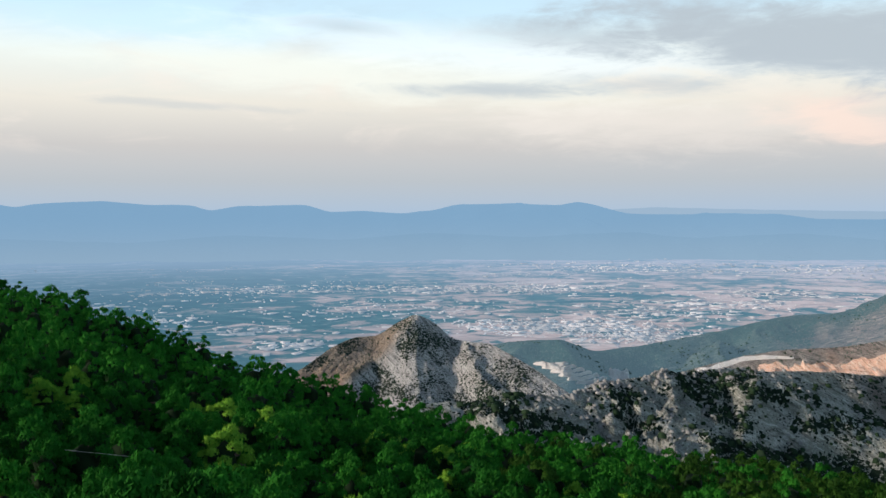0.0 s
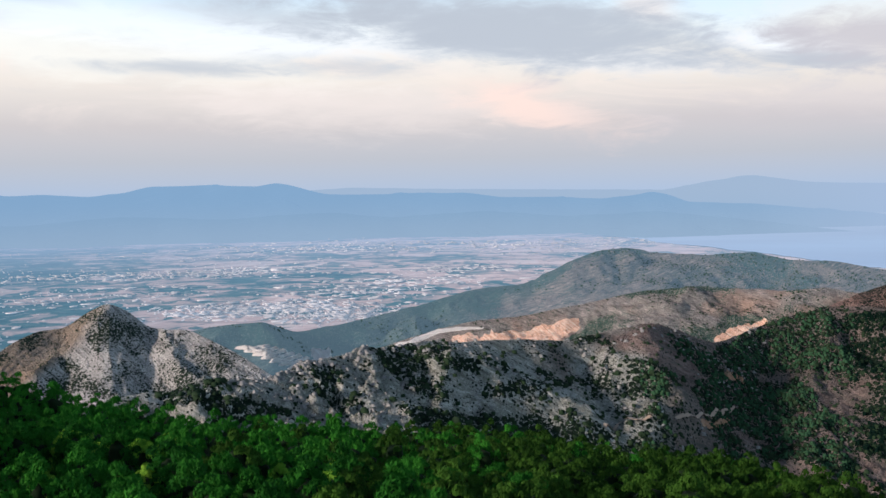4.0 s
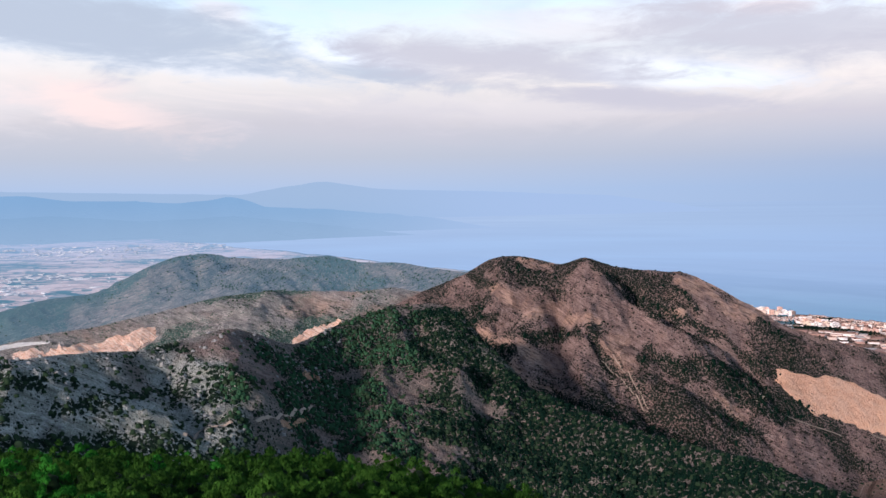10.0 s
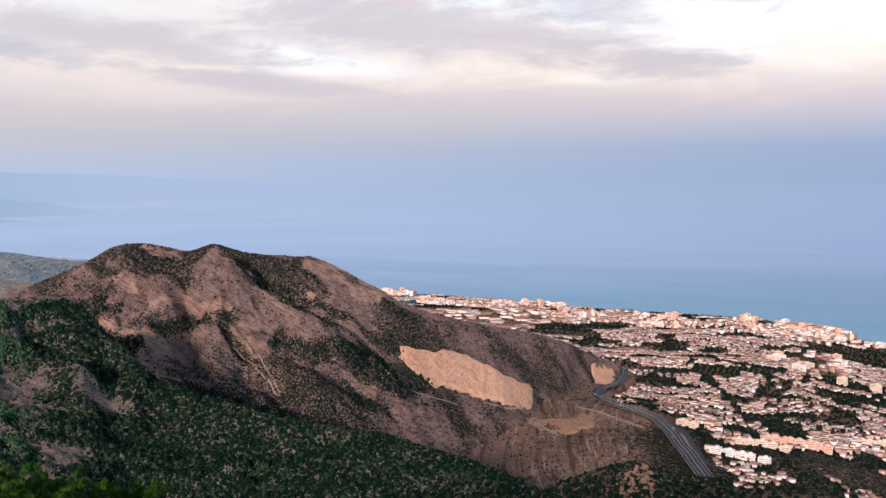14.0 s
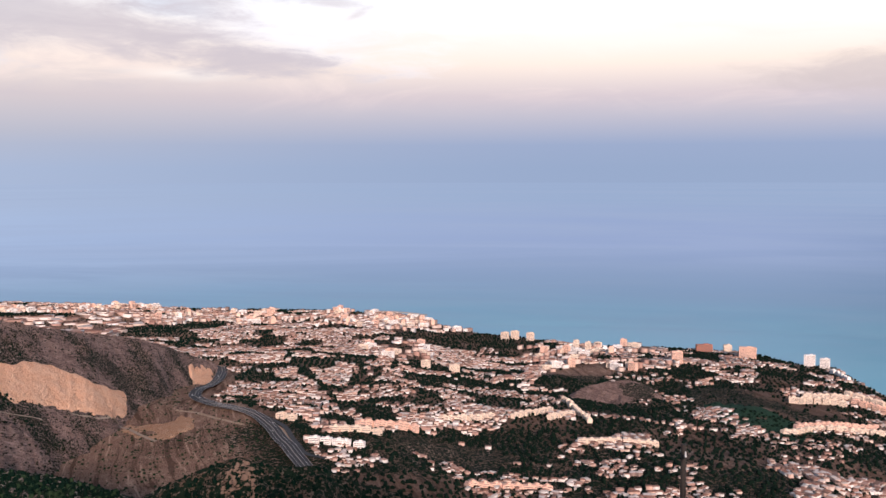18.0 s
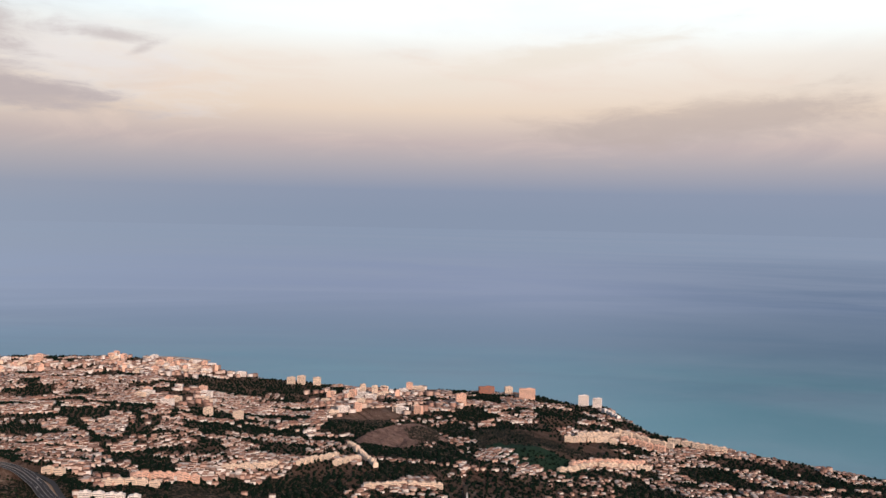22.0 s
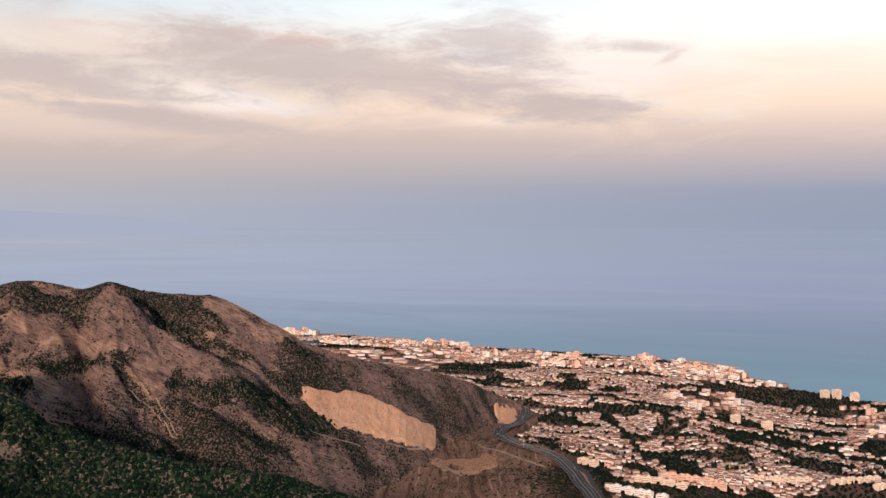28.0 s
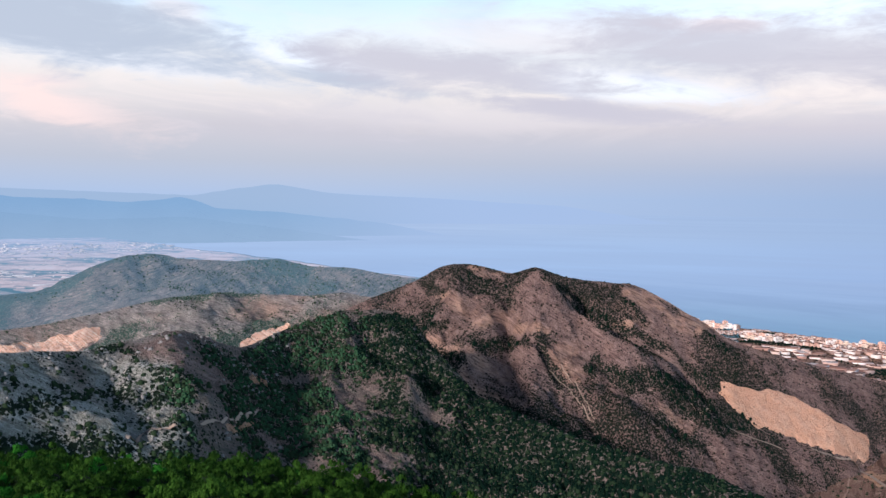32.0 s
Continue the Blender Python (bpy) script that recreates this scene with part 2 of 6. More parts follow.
def plain_mat(name, colour, rough=0.8, vary=0.15, scale=0.3):
    """One paint or plaster with blotches and a per-object shift in tone."""
    m, N, b = surface(name, rough)
    n = N.noise(place(N), scale, 5.0, 0.6)
    rnd = N.add("ShaderNodeObjectInfo", 5)
    isl = N.add("ShaderNodeNewGeometry", 8)
    t = N.math("ADD", N.math("MULTIPLY", n, 0.6), N.math("MULTIPLY", N.math("ADD", rnd, isl), 0.25))
    N.put(b, "Base Color", N.mix(t, tuple(c * (1 - vary) for c in colour), tuple(min(1, c * (1 + vary)) for c in colour)))
    return m


SCRUB = (0.010, 0.020, 0.013)
M_RIDGE = hill_mat("limestone_scrub", (0.215, 0.228, 0.195), (0.37, 0.38, 0.35), SCRUB, 0.6, 1.0, 1.5, ((0.105, 0.078, 0.070), (0.19, 0.15, 0.138)), (20.0, 0.55))
M_GREY = hill_mat("grey_scree", (0.32, 0.32, 0.31), (0.43, 0.43, 0.415), (0.022, 0.034, 0.026), 0.65, 1.0, 1.35, ((0.19, 0.155, 0.118), (0.28, 0.225, 0.17)), (0.0, 0.9))
M_SPUR = hill_mat("pine_slope_earth", (0.10, 0.066, 0.048), (0.20, 0.16, 0.13), SCRUB, 0.4, 0.9, 2.0)
M_MOUNT = hill_mat("red_earth_scrub", (0.150, 0.102, 0.090), (0.26, 0.185, 0.165), (0.016, 0.022, 0.017), 0.6, 0.85, 1.9, ((0.36, 0.225, 0.16), (0.46, 0.31, 0.235)), (52.0, 0.5))
# quarry-hill tones lightened to stand in for the haze before it
M_MID = hill_mat("brown_scrub_hill", (0.21, 0.20, 0.185), (0.35, 0.32, 0.30), (0.05, 0.09, 0.07), 0.5, 1.0, 1.5, ((0.25, 0.185, 0.15), (0.36, 0.28, 0.235)), (28.0, 0.3))
M_FAR = hill_mat("hazed_wooded_hill", (0.065, 0.105, 0.085), (0.15, 0.16, 0.14), (0.026, 0.066, 0.05), 0.4, 0.75, 1.2, ((0.15, 0.125, 0.108), (0.32, 0.25, 0.215)), (28.0, -0.3))
M_QUARRY = hill_mat("bare_quarry_earth", (0.72, 0.44, 0.31), (0.80, 0.60, 0.48), (0.40, 0.25, 0.17), 0.5, 0.1, 1.3, None, (20.0, 0.8))
M_WHITE = hill_mat("pale_quarry_rock", (0.66, 0.64, 0.60), (0.76, 0.74, 0.71), (0.35, 0.35, 0.33), 0.5, 0.1, 1.5)
M_TAN = hill_mat("tan_cut_earth", (0.62, 0.355, 0.23), (0.62, 0.39, 0.27), (0.20, 0.125, 0.09), 0.6, 0.55, 1.1)
M_ROCK = plain_mat("pale_limestone", (0.22, 0.22, 0.215), 0.95, 0.4, 0.4)
M_TOWNGROUND = hill_mat("town_ground", (0.125, 0.075, 0.055), (0.17, 0.12, 0.095), (0.010, 0.017, 0.010), 0.4, 0.75, 1.1, ((0.185, 0.112, 0.082), (0.34, 0.235, 0.18)), (75.0, 0.35))


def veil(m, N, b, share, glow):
    """A far surface with haze mixed in as emission: the glow of the air between."""
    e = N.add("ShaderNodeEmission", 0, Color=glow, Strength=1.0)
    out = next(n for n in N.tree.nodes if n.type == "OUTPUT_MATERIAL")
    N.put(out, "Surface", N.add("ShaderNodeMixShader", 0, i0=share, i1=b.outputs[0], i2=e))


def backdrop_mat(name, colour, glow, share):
    """The hazy distance: a backdrop with the air's own light mixed in as emission."""
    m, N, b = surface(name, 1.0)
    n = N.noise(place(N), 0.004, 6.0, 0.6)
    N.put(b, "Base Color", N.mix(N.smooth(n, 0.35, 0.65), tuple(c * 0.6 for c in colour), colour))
    # emitted haze colour: paler low down, fading into the sea's haze to the right
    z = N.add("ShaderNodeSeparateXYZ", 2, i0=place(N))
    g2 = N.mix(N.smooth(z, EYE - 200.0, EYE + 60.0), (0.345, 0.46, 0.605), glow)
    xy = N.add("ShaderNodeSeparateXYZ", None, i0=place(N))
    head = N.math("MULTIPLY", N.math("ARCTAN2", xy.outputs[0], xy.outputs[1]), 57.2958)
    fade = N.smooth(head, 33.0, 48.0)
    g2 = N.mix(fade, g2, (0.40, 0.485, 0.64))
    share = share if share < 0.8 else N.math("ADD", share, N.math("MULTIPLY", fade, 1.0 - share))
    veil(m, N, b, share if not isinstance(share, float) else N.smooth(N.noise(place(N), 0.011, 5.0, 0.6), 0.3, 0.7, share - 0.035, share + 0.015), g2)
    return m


def valley_mat():
    m, N, b = surface("hazy_farmland", 1.0)
    p = N.add("ShaderNodeAttribute", 1, {"attribute_name": "flat"})
    warp = N.add("ShaderNodeVectorMath", 0, {"operation": "MULTIPLY_ADD"}, i0=N.add("ShaderNodeTexNoise", 1, Vector=p, Scale=1.3, Detail=4.0), i1=(0.9, 0.9, 0.0), i2=p)
    big = N.noise(p, 0.32, 4.0, 0.55)
    n = N.noise(warp, 0.9, 7.0, 0.68)
    n2 = N.noise(p, 9.0, 4.0, 0.7)
    tones = []
    for scale in (3.2, 8.5):
        cell = N.add("ShaderNodeTexVoronoi", 1, {"feature": "F1"}, Vector=warp, Scale=scale)
        tones.append(N.add("ShaderNodeSeparateColor", 0, i0=cell))
    xy = N.add("ShaderNodeSeparateXYZ", None, i0=p)
    east = N.smooth(xy.outputs[0], -2.5, 1.5, -0.10, 0.04)
    pick = N.math("ADD", N.math("ADD", N.math("MULTIPLY", tones[0], 0.16), N.math("MULTIPLY", tones[1], 0.16)), N.math("ADD", N.math("MULTIPLY", n, 0.62), N.math("ADD", N.math("MULTIPLY", n2, 0.26), east)))
    pick = N.math("ADD", pick, N.math("MULTIPLY", N.math("SUBTRACT", big, 0.5), 0.5))
    col = N.ramp(pick, [(0.42, (0.012, 0.055, 0.065)), (0.55, (0.05, 0.12, 0.12)), (0.60, (0.30, 0.25, 0.23)), (0.68, (0.64, 0.44, 0.39)), (0.80, (0.78, 0.62, 0.57)), (0.88, (0.20, 0.20, 0.19))])
    N.put(b, "Base Color", col)
    # haze mixed into the farmland as blue emission, thicker with distance
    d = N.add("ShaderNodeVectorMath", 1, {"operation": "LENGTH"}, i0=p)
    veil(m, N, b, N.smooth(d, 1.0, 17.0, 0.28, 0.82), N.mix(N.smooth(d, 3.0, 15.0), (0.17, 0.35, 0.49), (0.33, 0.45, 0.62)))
    return m


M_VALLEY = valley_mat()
# the wooded hill gets haze as emission over its own greens and browns
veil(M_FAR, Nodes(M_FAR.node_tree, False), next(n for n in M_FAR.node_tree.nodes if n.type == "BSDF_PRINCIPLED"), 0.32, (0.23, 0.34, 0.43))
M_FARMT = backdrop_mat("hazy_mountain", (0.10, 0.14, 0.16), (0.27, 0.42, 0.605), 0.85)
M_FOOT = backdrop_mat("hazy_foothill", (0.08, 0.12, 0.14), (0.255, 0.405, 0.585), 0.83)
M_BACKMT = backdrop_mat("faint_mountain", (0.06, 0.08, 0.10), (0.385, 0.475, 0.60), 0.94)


def sea_mat():
    m, N, b = surface("hazed_sea_water", 0.3)
    p = N.add("ShaderNodeAttribute", 1, {"attribute_name": "flat"})
    streak = N.noise(N.add("ShaderNodeVectorMath", 0, {"operation": "MULTIPLY"}, i0=p, i1=(1.0, 0.35, 1.0)), 0.55, 6.0, 0.6, 0.6)
    d = N.add("ShaderNodeVectorMath", 1, {"operation": "LENGTH"}, i0=p)
    shoal = N.math("MULTIPLY", N.smooth(d, 5.2, 3.2), N.smooth(streak, 0.35, 0.6))
    col = N.mix(shoal, (0.06, 0.15, 0.22), (0.13, 0.38, 0.42))
    N.put(b, "Base Color", col)
    b.inputs["Specular IOR Level"].default_value = 0.5
    b.inputs["IOR"].default_value = 1.33
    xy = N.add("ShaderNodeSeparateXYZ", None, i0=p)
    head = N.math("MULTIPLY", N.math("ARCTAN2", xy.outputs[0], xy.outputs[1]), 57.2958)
    # colours of the emitted haze, by heading and distance, dimmed to the far right
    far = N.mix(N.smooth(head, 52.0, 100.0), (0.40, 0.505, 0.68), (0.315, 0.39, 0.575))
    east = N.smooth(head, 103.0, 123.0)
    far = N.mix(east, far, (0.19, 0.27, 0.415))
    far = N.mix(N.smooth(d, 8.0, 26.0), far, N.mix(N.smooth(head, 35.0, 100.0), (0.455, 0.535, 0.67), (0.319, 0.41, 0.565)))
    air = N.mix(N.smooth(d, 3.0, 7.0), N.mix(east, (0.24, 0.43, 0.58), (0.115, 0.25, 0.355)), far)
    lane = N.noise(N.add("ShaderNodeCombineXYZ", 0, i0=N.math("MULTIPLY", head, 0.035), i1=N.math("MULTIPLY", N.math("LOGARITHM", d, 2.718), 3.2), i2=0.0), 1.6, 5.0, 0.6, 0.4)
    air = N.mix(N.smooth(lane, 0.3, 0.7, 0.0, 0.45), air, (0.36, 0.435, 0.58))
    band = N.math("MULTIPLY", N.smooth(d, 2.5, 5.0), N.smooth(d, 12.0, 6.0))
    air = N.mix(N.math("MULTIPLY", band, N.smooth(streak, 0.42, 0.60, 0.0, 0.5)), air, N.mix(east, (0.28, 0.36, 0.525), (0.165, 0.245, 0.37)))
    # haze mixed into the water as emission, nearly all of it far out
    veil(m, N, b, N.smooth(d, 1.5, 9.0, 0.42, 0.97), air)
    bump(N, b, N.noise(place(N), 0.12, 4.0, 0.6), 1.0, 0.5)
    return m


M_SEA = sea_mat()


# ---- land forms ----
def rnd_grid(ix, iy, seed):
    h = (ix.astype(np.int64) * 374761393 + iy.astype(np.int64) * 668265263 + seed * 974711) & 0xFFFFFFFF
    h = ((h ^ (h >> 13)) * 1274126177) & 0xFFFFFFFF
    return ((h ^ (h >> 16)) & 0xFFFF) / 65535.0


def vnoise(x, y, seed=0):
    ix, iy = np.floor(x), np.floor(y)
    fx, fy = x - ix, y - iy
    fx, fy = fx * fx * fx * (fx * (fx * 6 - 15) + 10), fy * fy * fy * (fy * (fy * 6 - 15) + 10)
    a, b = rnd_grid(ix, iy, seed), rnd_grid(ix + 1, iy, seed)
    c, d = rnd_grid(ix, iy + 1, seed), rnd_grid(ix + 1, iy + 1, seed)
    return (a + (b - a) * fx) * (1 - fy) + (c + (d - c) * fx) * fy


def fbm(x, y, octaves=5, seed=0, gain=0.5):
    """Value noise about 0, within about -1 to 1."""
    s, amp, tot = 0.0, 1.0, 0.0
    for o in range(octaves):
        s = s + amp * (vnoise(x * 2 ** o + 17.3 * o, y * 2 ** o - 9.1 * o, seed + o) * 2 - 1)
        tot += amp
        amp *= gain
    return s / tot * 1.6


def ridged(x, y, octaves=4, seed=0):
    s, amp, tot = 0.0, 1.0, 0.0
    for o in range(octaves):
        s = s + amp * (1 - np.abs(vnoise(x * 2 ** o + 5.7 * o, y * 2 ** o + 3.3 * o, seed + o) * 2 - 1) * 1.6)
        tot += amp
        amp *= 0.5
    return s / tot


def lerp_curve(a, pts):
    """Smooth curve through (a, value) knots."""
    xs, ys = np.array([p[0] for p in pts], float), np.array([p[1] for p in pts], float)
    out = 0.0
    for da, w in ((-0.3, 0.25), (0.0, 0.5), (0.3, 0.25)):
        out = out + w * np.interp(np.asarray(a, float) + da, xs, ys)
    return out


def squash(r):
    """Distances beyond 3.9 km are drawn in, so that the horizon lies inside five kilometres."""
    q = np.maximum(r - 3900.0, 0.0) / 2500.0
    return np.where(r < 3900.0, r, 3900.0 + 950.0 * q / (q + 1.0))


def to_world(a, r, z):
    """Heading in degrees (0 ahead, clockwise), true distance and true height, to a place."""
    rr = squash(r)
    s = rr / np.maximum(r, 1e-6)
    return np.stack([np.sin(np.radians(a)) * rr, np.cos(np.radians(a)) * rr, EYE + (z - EYE) * s], -1)


def grid_mesh(name, P, material, cover=None, smooth=True, earth=None, flat=None):
    """A mesh from an (n, m, 3) array of places."""
    n, m = P.shape[:2]
    me = bpy.data.meshes.new(name)
    i = np.arange(n * m).reshape(n, m)
    q = np.stack([i[:-1, :-1], i[:-1, 1:], i[1:, 1:], i[1:, :-1]], -1).reshape(-1, 4)
    me.vertices.add(n * m)
    me.vertices.foreach_set("co", P.reshape(-1).astype(np.float32))
    me.loops.add(q.size)
    me.loops.foreach_set("vertex_index", q.reshape(-1).astype(np.int32))
    me.polygons.add(len(q))
    me.polygons.foreach_set("loop_start", np.arange(0, q.size, 4, dtype=np.int32))
    me.polygons.foreach_set("loop_total", np.full(len(q), 4, np.int32))
    me.polygons.foreach_set("use_smooth", np.full(len(q), smooth))
    me.update(calc_edges=True)
    at = me.attributes.new("cover", "FLOAT", "POINT")
    at.data.foreach_set("value", (np.zeros(n * m) if cover is None else cover.reshape(-1)).astype(np.float32))
    if earth is not None:
        me.attributes.new("earth", "FLOAT", "POINT").data.foreach_set("value", earth.reshape(-1).astype(np.float32))
    if flat is not None:
        me.attributes.new("flat", "FLOAT_VECTOR", "POINT").data.foreach_set("vector", flat.reshape(-1).astype(np.float32))
    me.materials.append(material)
    return new(name, me)


def kilometres(a, r):
    """True map place in kilometres."""
    return np.stack([np.sin(np.radians(a)) * r, np.cos(np.radians(a)) * r, np.zeros_like(r)], -1) / 1000.0


def soup(name, V, F, material, parent=None):
    """A mesh from vertices and equal-sided faces (arrays)."""
    me = bpy.data.meshes.new(name)
    V, F = np.asarray(V, np.float32), np.asarray(F, np.int32)
    k = F.shape[1]
    me.vertices.add(len(V))
    me.vertices.foreach_set("co", V.reshape(-1))
    me.loops.add(F.size)
    me.loops.foreach_set("vertex_index", F.reshape(-1))
    me.polygons.add(len(F))
    me.polygons.foreach_set("loop_start", np.arange(0, F.size, k, dtype=np.int32))
    me.polygons.foreach_set("loop_total", np.full(len(F), k, np.int32))
    me.update(calc_edges=True)
    me.materials.append(material)
    ob = new(name, me)
    if parent:
        ob.parent = parent
    return ob


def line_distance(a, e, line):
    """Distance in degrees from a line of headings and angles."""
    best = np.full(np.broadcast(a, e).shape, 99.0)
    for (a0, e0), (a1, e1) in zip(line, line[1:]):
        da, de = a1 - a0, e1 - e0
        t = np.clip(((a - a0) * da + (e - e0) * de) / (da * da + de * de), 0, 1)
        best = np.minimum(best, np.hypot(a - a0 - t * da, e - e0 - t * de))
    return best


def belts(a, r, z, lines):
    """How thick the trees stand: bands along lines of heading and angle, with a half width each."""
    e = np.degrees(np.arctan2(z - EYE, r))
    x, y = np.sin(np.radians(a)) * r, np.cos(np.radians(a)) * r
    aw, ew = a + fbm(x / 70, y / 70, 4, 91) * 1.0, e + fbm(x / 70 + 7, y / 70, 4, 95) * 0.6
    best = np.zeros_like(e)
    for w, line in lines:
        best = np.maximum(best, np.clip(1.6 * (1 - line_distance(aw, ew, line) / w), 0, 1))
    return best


class Hill:
    """A hill by its skyline as seen from the lookout: knots of heading, angle above the level, distance. front, back: fall per metre."""

    def __init__(self, crest, front, back, rough, grain, seed, bulge=0.0, gully=0.0, crag=6.0, flutes=0.0, pace=1.0, fan=None):
        self.crag, self.flutes, self.pace = crag, flutes, pace
        self.near = 600.0
        self.calm, self.fan = None, fan
        self.creases, self.even = (), None
        self.el, self.dist = [(c[0], c[1]) for c in crest], [(c[0], c[2]) for c in crest]
        self.a0, self.a1 = crest[0][0], crest[-1][0]
        self.front, self.back, self.rough, self.grain, self.seed, self.bulge, self.gully = front, back, rough, grain, seed, bulge, gully

    def top(self, a):
        return lerp_curve(a, self.dist)

    def height(self, a, r):
        rc = self.top(a)
        zc = EYE + rc * np.tan(np.radians(lerp_curve(a, self.el)))
        d = rc - r
        x, y = np.sin(np.radians(a)) * r, np.cos(np.radians(a)) * r
        g = self.grain
        wx, wy = x + g * 0.5 * fbm(x / g, y / g, 3, self.seed + 50), y + g * 0.5 * fbm(x / g + 9, y / g, 3, self.seed + 60)
        n = fbm(wx / g, wy / g, 6, self.seed) * self.rough + (ridged(wx / g * 0.7, wy / g * 0.7, 4, self.seed + 9) - 0.5) * self.gully
        crag = self.crag if self.even is None else self.crag * np.interp(a, *self.even)
        n = n + (ridged(x / (g * 0.16), y / (g * 0.16), 4, self.seed + 20) - 0.5) * crag
        if self.flutes:
            a_rib = a if self.fan is None else (a - self.fan) / (0.35 + np.clip(d, 0, 600) / 170.0)
            n = n + (ridged(a_rib * self.pace + fbm(x / 90, y / 90, 3, 4) * 0.5, r / 500.0, 3, self.seed + 31) - 0.5) * self.flutes
        damp = np.clip(np.abs(d) / (self.rough * 4 + 1), 0.16, 1.0)
        fall = np.where(d > 0, d * self.front - self.bulge * d * np.exp(-d / 260.0), -d * self.back)
        if self.calm:
            a0, a1, e0, e1 = self.calm
            e = np.degrees(np.arctan2(zc - fall - EYE, r))
            damp = damp * (1 - 0.85 * np.clip(np.minimum(a - a0, a1 - a) / 1.2, 0, 1) * np.clip(np.minimum(e - e0, e1 - e) / 0.5, 0, 1))
        if self.creases:
            e = np.degrees(np.arctan2(zc - fall - EYE, r))
            ab, eb = a + fbm(x / 60, y / 60, 3, self.seed + 70) * 0.35, e + fbm(x / 60 + 5, y / 60, 3, self.seed + 71) * 0.25
            for w, h, line in self.creases:
                n = n + h * np.clip(1 - line_distance(ab, eb, line) / w, 0, 1) ** 1.2
        return zc - fall + n * damp

    def mesh(self, name, material, near, far, na, nr, cover=None, earth=None):
        self.near = near
        a = np.linspace(self.a0, self.a1, na)[:, None]
        u = np.linspace(0, 1, nr)[None, :]
        rc = self.top(a)
        cut = 0.78
        r = np.where(u < cut, rc - near * np.clip(1 - u / cut, 0, 1) ** 1.25, rc + far * np.clip((u - cut) / (1 - cut), 0, 1) ** 1.5)
        A = np.broadcast_to(a, r.shape)
        z = self.height(A, r)
        c = cover(A, r, z) if cover else None
        return grid_mesh(name, to_world(A, r, z), material, c, earth=earth(A, r, z) if earth else None)

    def find(self, a, el):
        """Distance at which the front shows at that angle."""
        rs = np.linspace(self.top(np.array([a]))[0], 200, 500)
        z = self.height(np.full(500, float(a)), rs)
        e = np.degrees(np.arctan2(z - EYE, rs))
        e = np.minimum.accumulate(e)
        return float(np.interp(-el, -e, rs))

    def patch(self, name, material, outline, lift, na=60, nr=40, surf=None, level=150.0, even=0, ragged=0.16):
        """A bare face laid on the front: outline by heading: upper and lower angle."""
        heads = np.linspace(outline[0][0], outline[-1][0], na)
        up = np.interp(heads, [o[0] for o in outline], [o[1] for o in outline])
        lo = np.interp(heads, [o[0] for o in outline], [o[2] for o in outline])
        jag = fbm(heads * 2.2, heads * 0, 4, self.seed + 3) * ragged
        A, Rr = np.zeros((na, nr)), np.zeros((na, nr))
        for i, h in enumerate(heads):
            A[i] = h
            find = self.find if surf is None else (lambda hh, e: (EYE - level) / math.tan(radians(-e)))
            Rr[i] = np.linspace(find(h, up[i] + jag[i]), find(h, lo[i] + jag[i] * 0.7), nr)
        u = np.linspace(0, 1, nr)[None, :]
        v = np.linspace(0, 1, na)[:, None]
        edge = np.minimum(1, np.minimum(np.minimum(u, 1 - u) * 8, np.minimum(v, 1 - v) * 8))
        x, y = np.sin(np.radians(A)) * Rr, np.cos(np.radians(A)) * Rr
        z = (self.height if surf is None else surf)(A, Rr)
        for _ in range(even):
            z[1:-1] = (z[:-2] + 2 * z[1:-1] + z[2:]) / 4
            z[:, 1:-1] = (z[:, :-2] + 2 * z[:, 1:-1] + z[:, 2:]) / 4
        z = z + lift * edge - (1 - edge) * 3.0 + edge * (ridged(x / 60, y / 60, 4, 77) - 0.5) * 3.5
        return grid_mesh(name, to_world(A, Rr, z), material)


def patchy(scale, lo, hi, seed):
    return lambda a, r, z: np.clip((fbm(np.sin(np.radians(a)) * r / scale, np.cos(np.radians(a)) * r / scale, 4, seed) - lo) / (hi - lo), 0, 1)


COAST = [(22, 30000), (26, 15500), (30, 12500), (35, 10000), (40, 8200), (50, 6500), (60, 5300), (67.5, 4755), (73.3, 4514), (80, 4357), (84.5, 4216), (86.2, 3980), (89.4, 3680), (92, 3585), (95.4, 3445), (99.4, 3459), (105, 3403), (107.5, 3256), (109.4, 3243),
         (110.6, 3039), (112, 2866), (114.5, 2770), (117, 2693), (124, 2560), (135, 2450), (180, 2400)]
NEARFALL = [(-60, 0.20), (-24, 0.165), (-10, 0.25), (0, 0.295), (15, 0.315), (40, 0.36), (55, 0.40), (70, 0.42), (120, 0.42), (180, 0.30)]


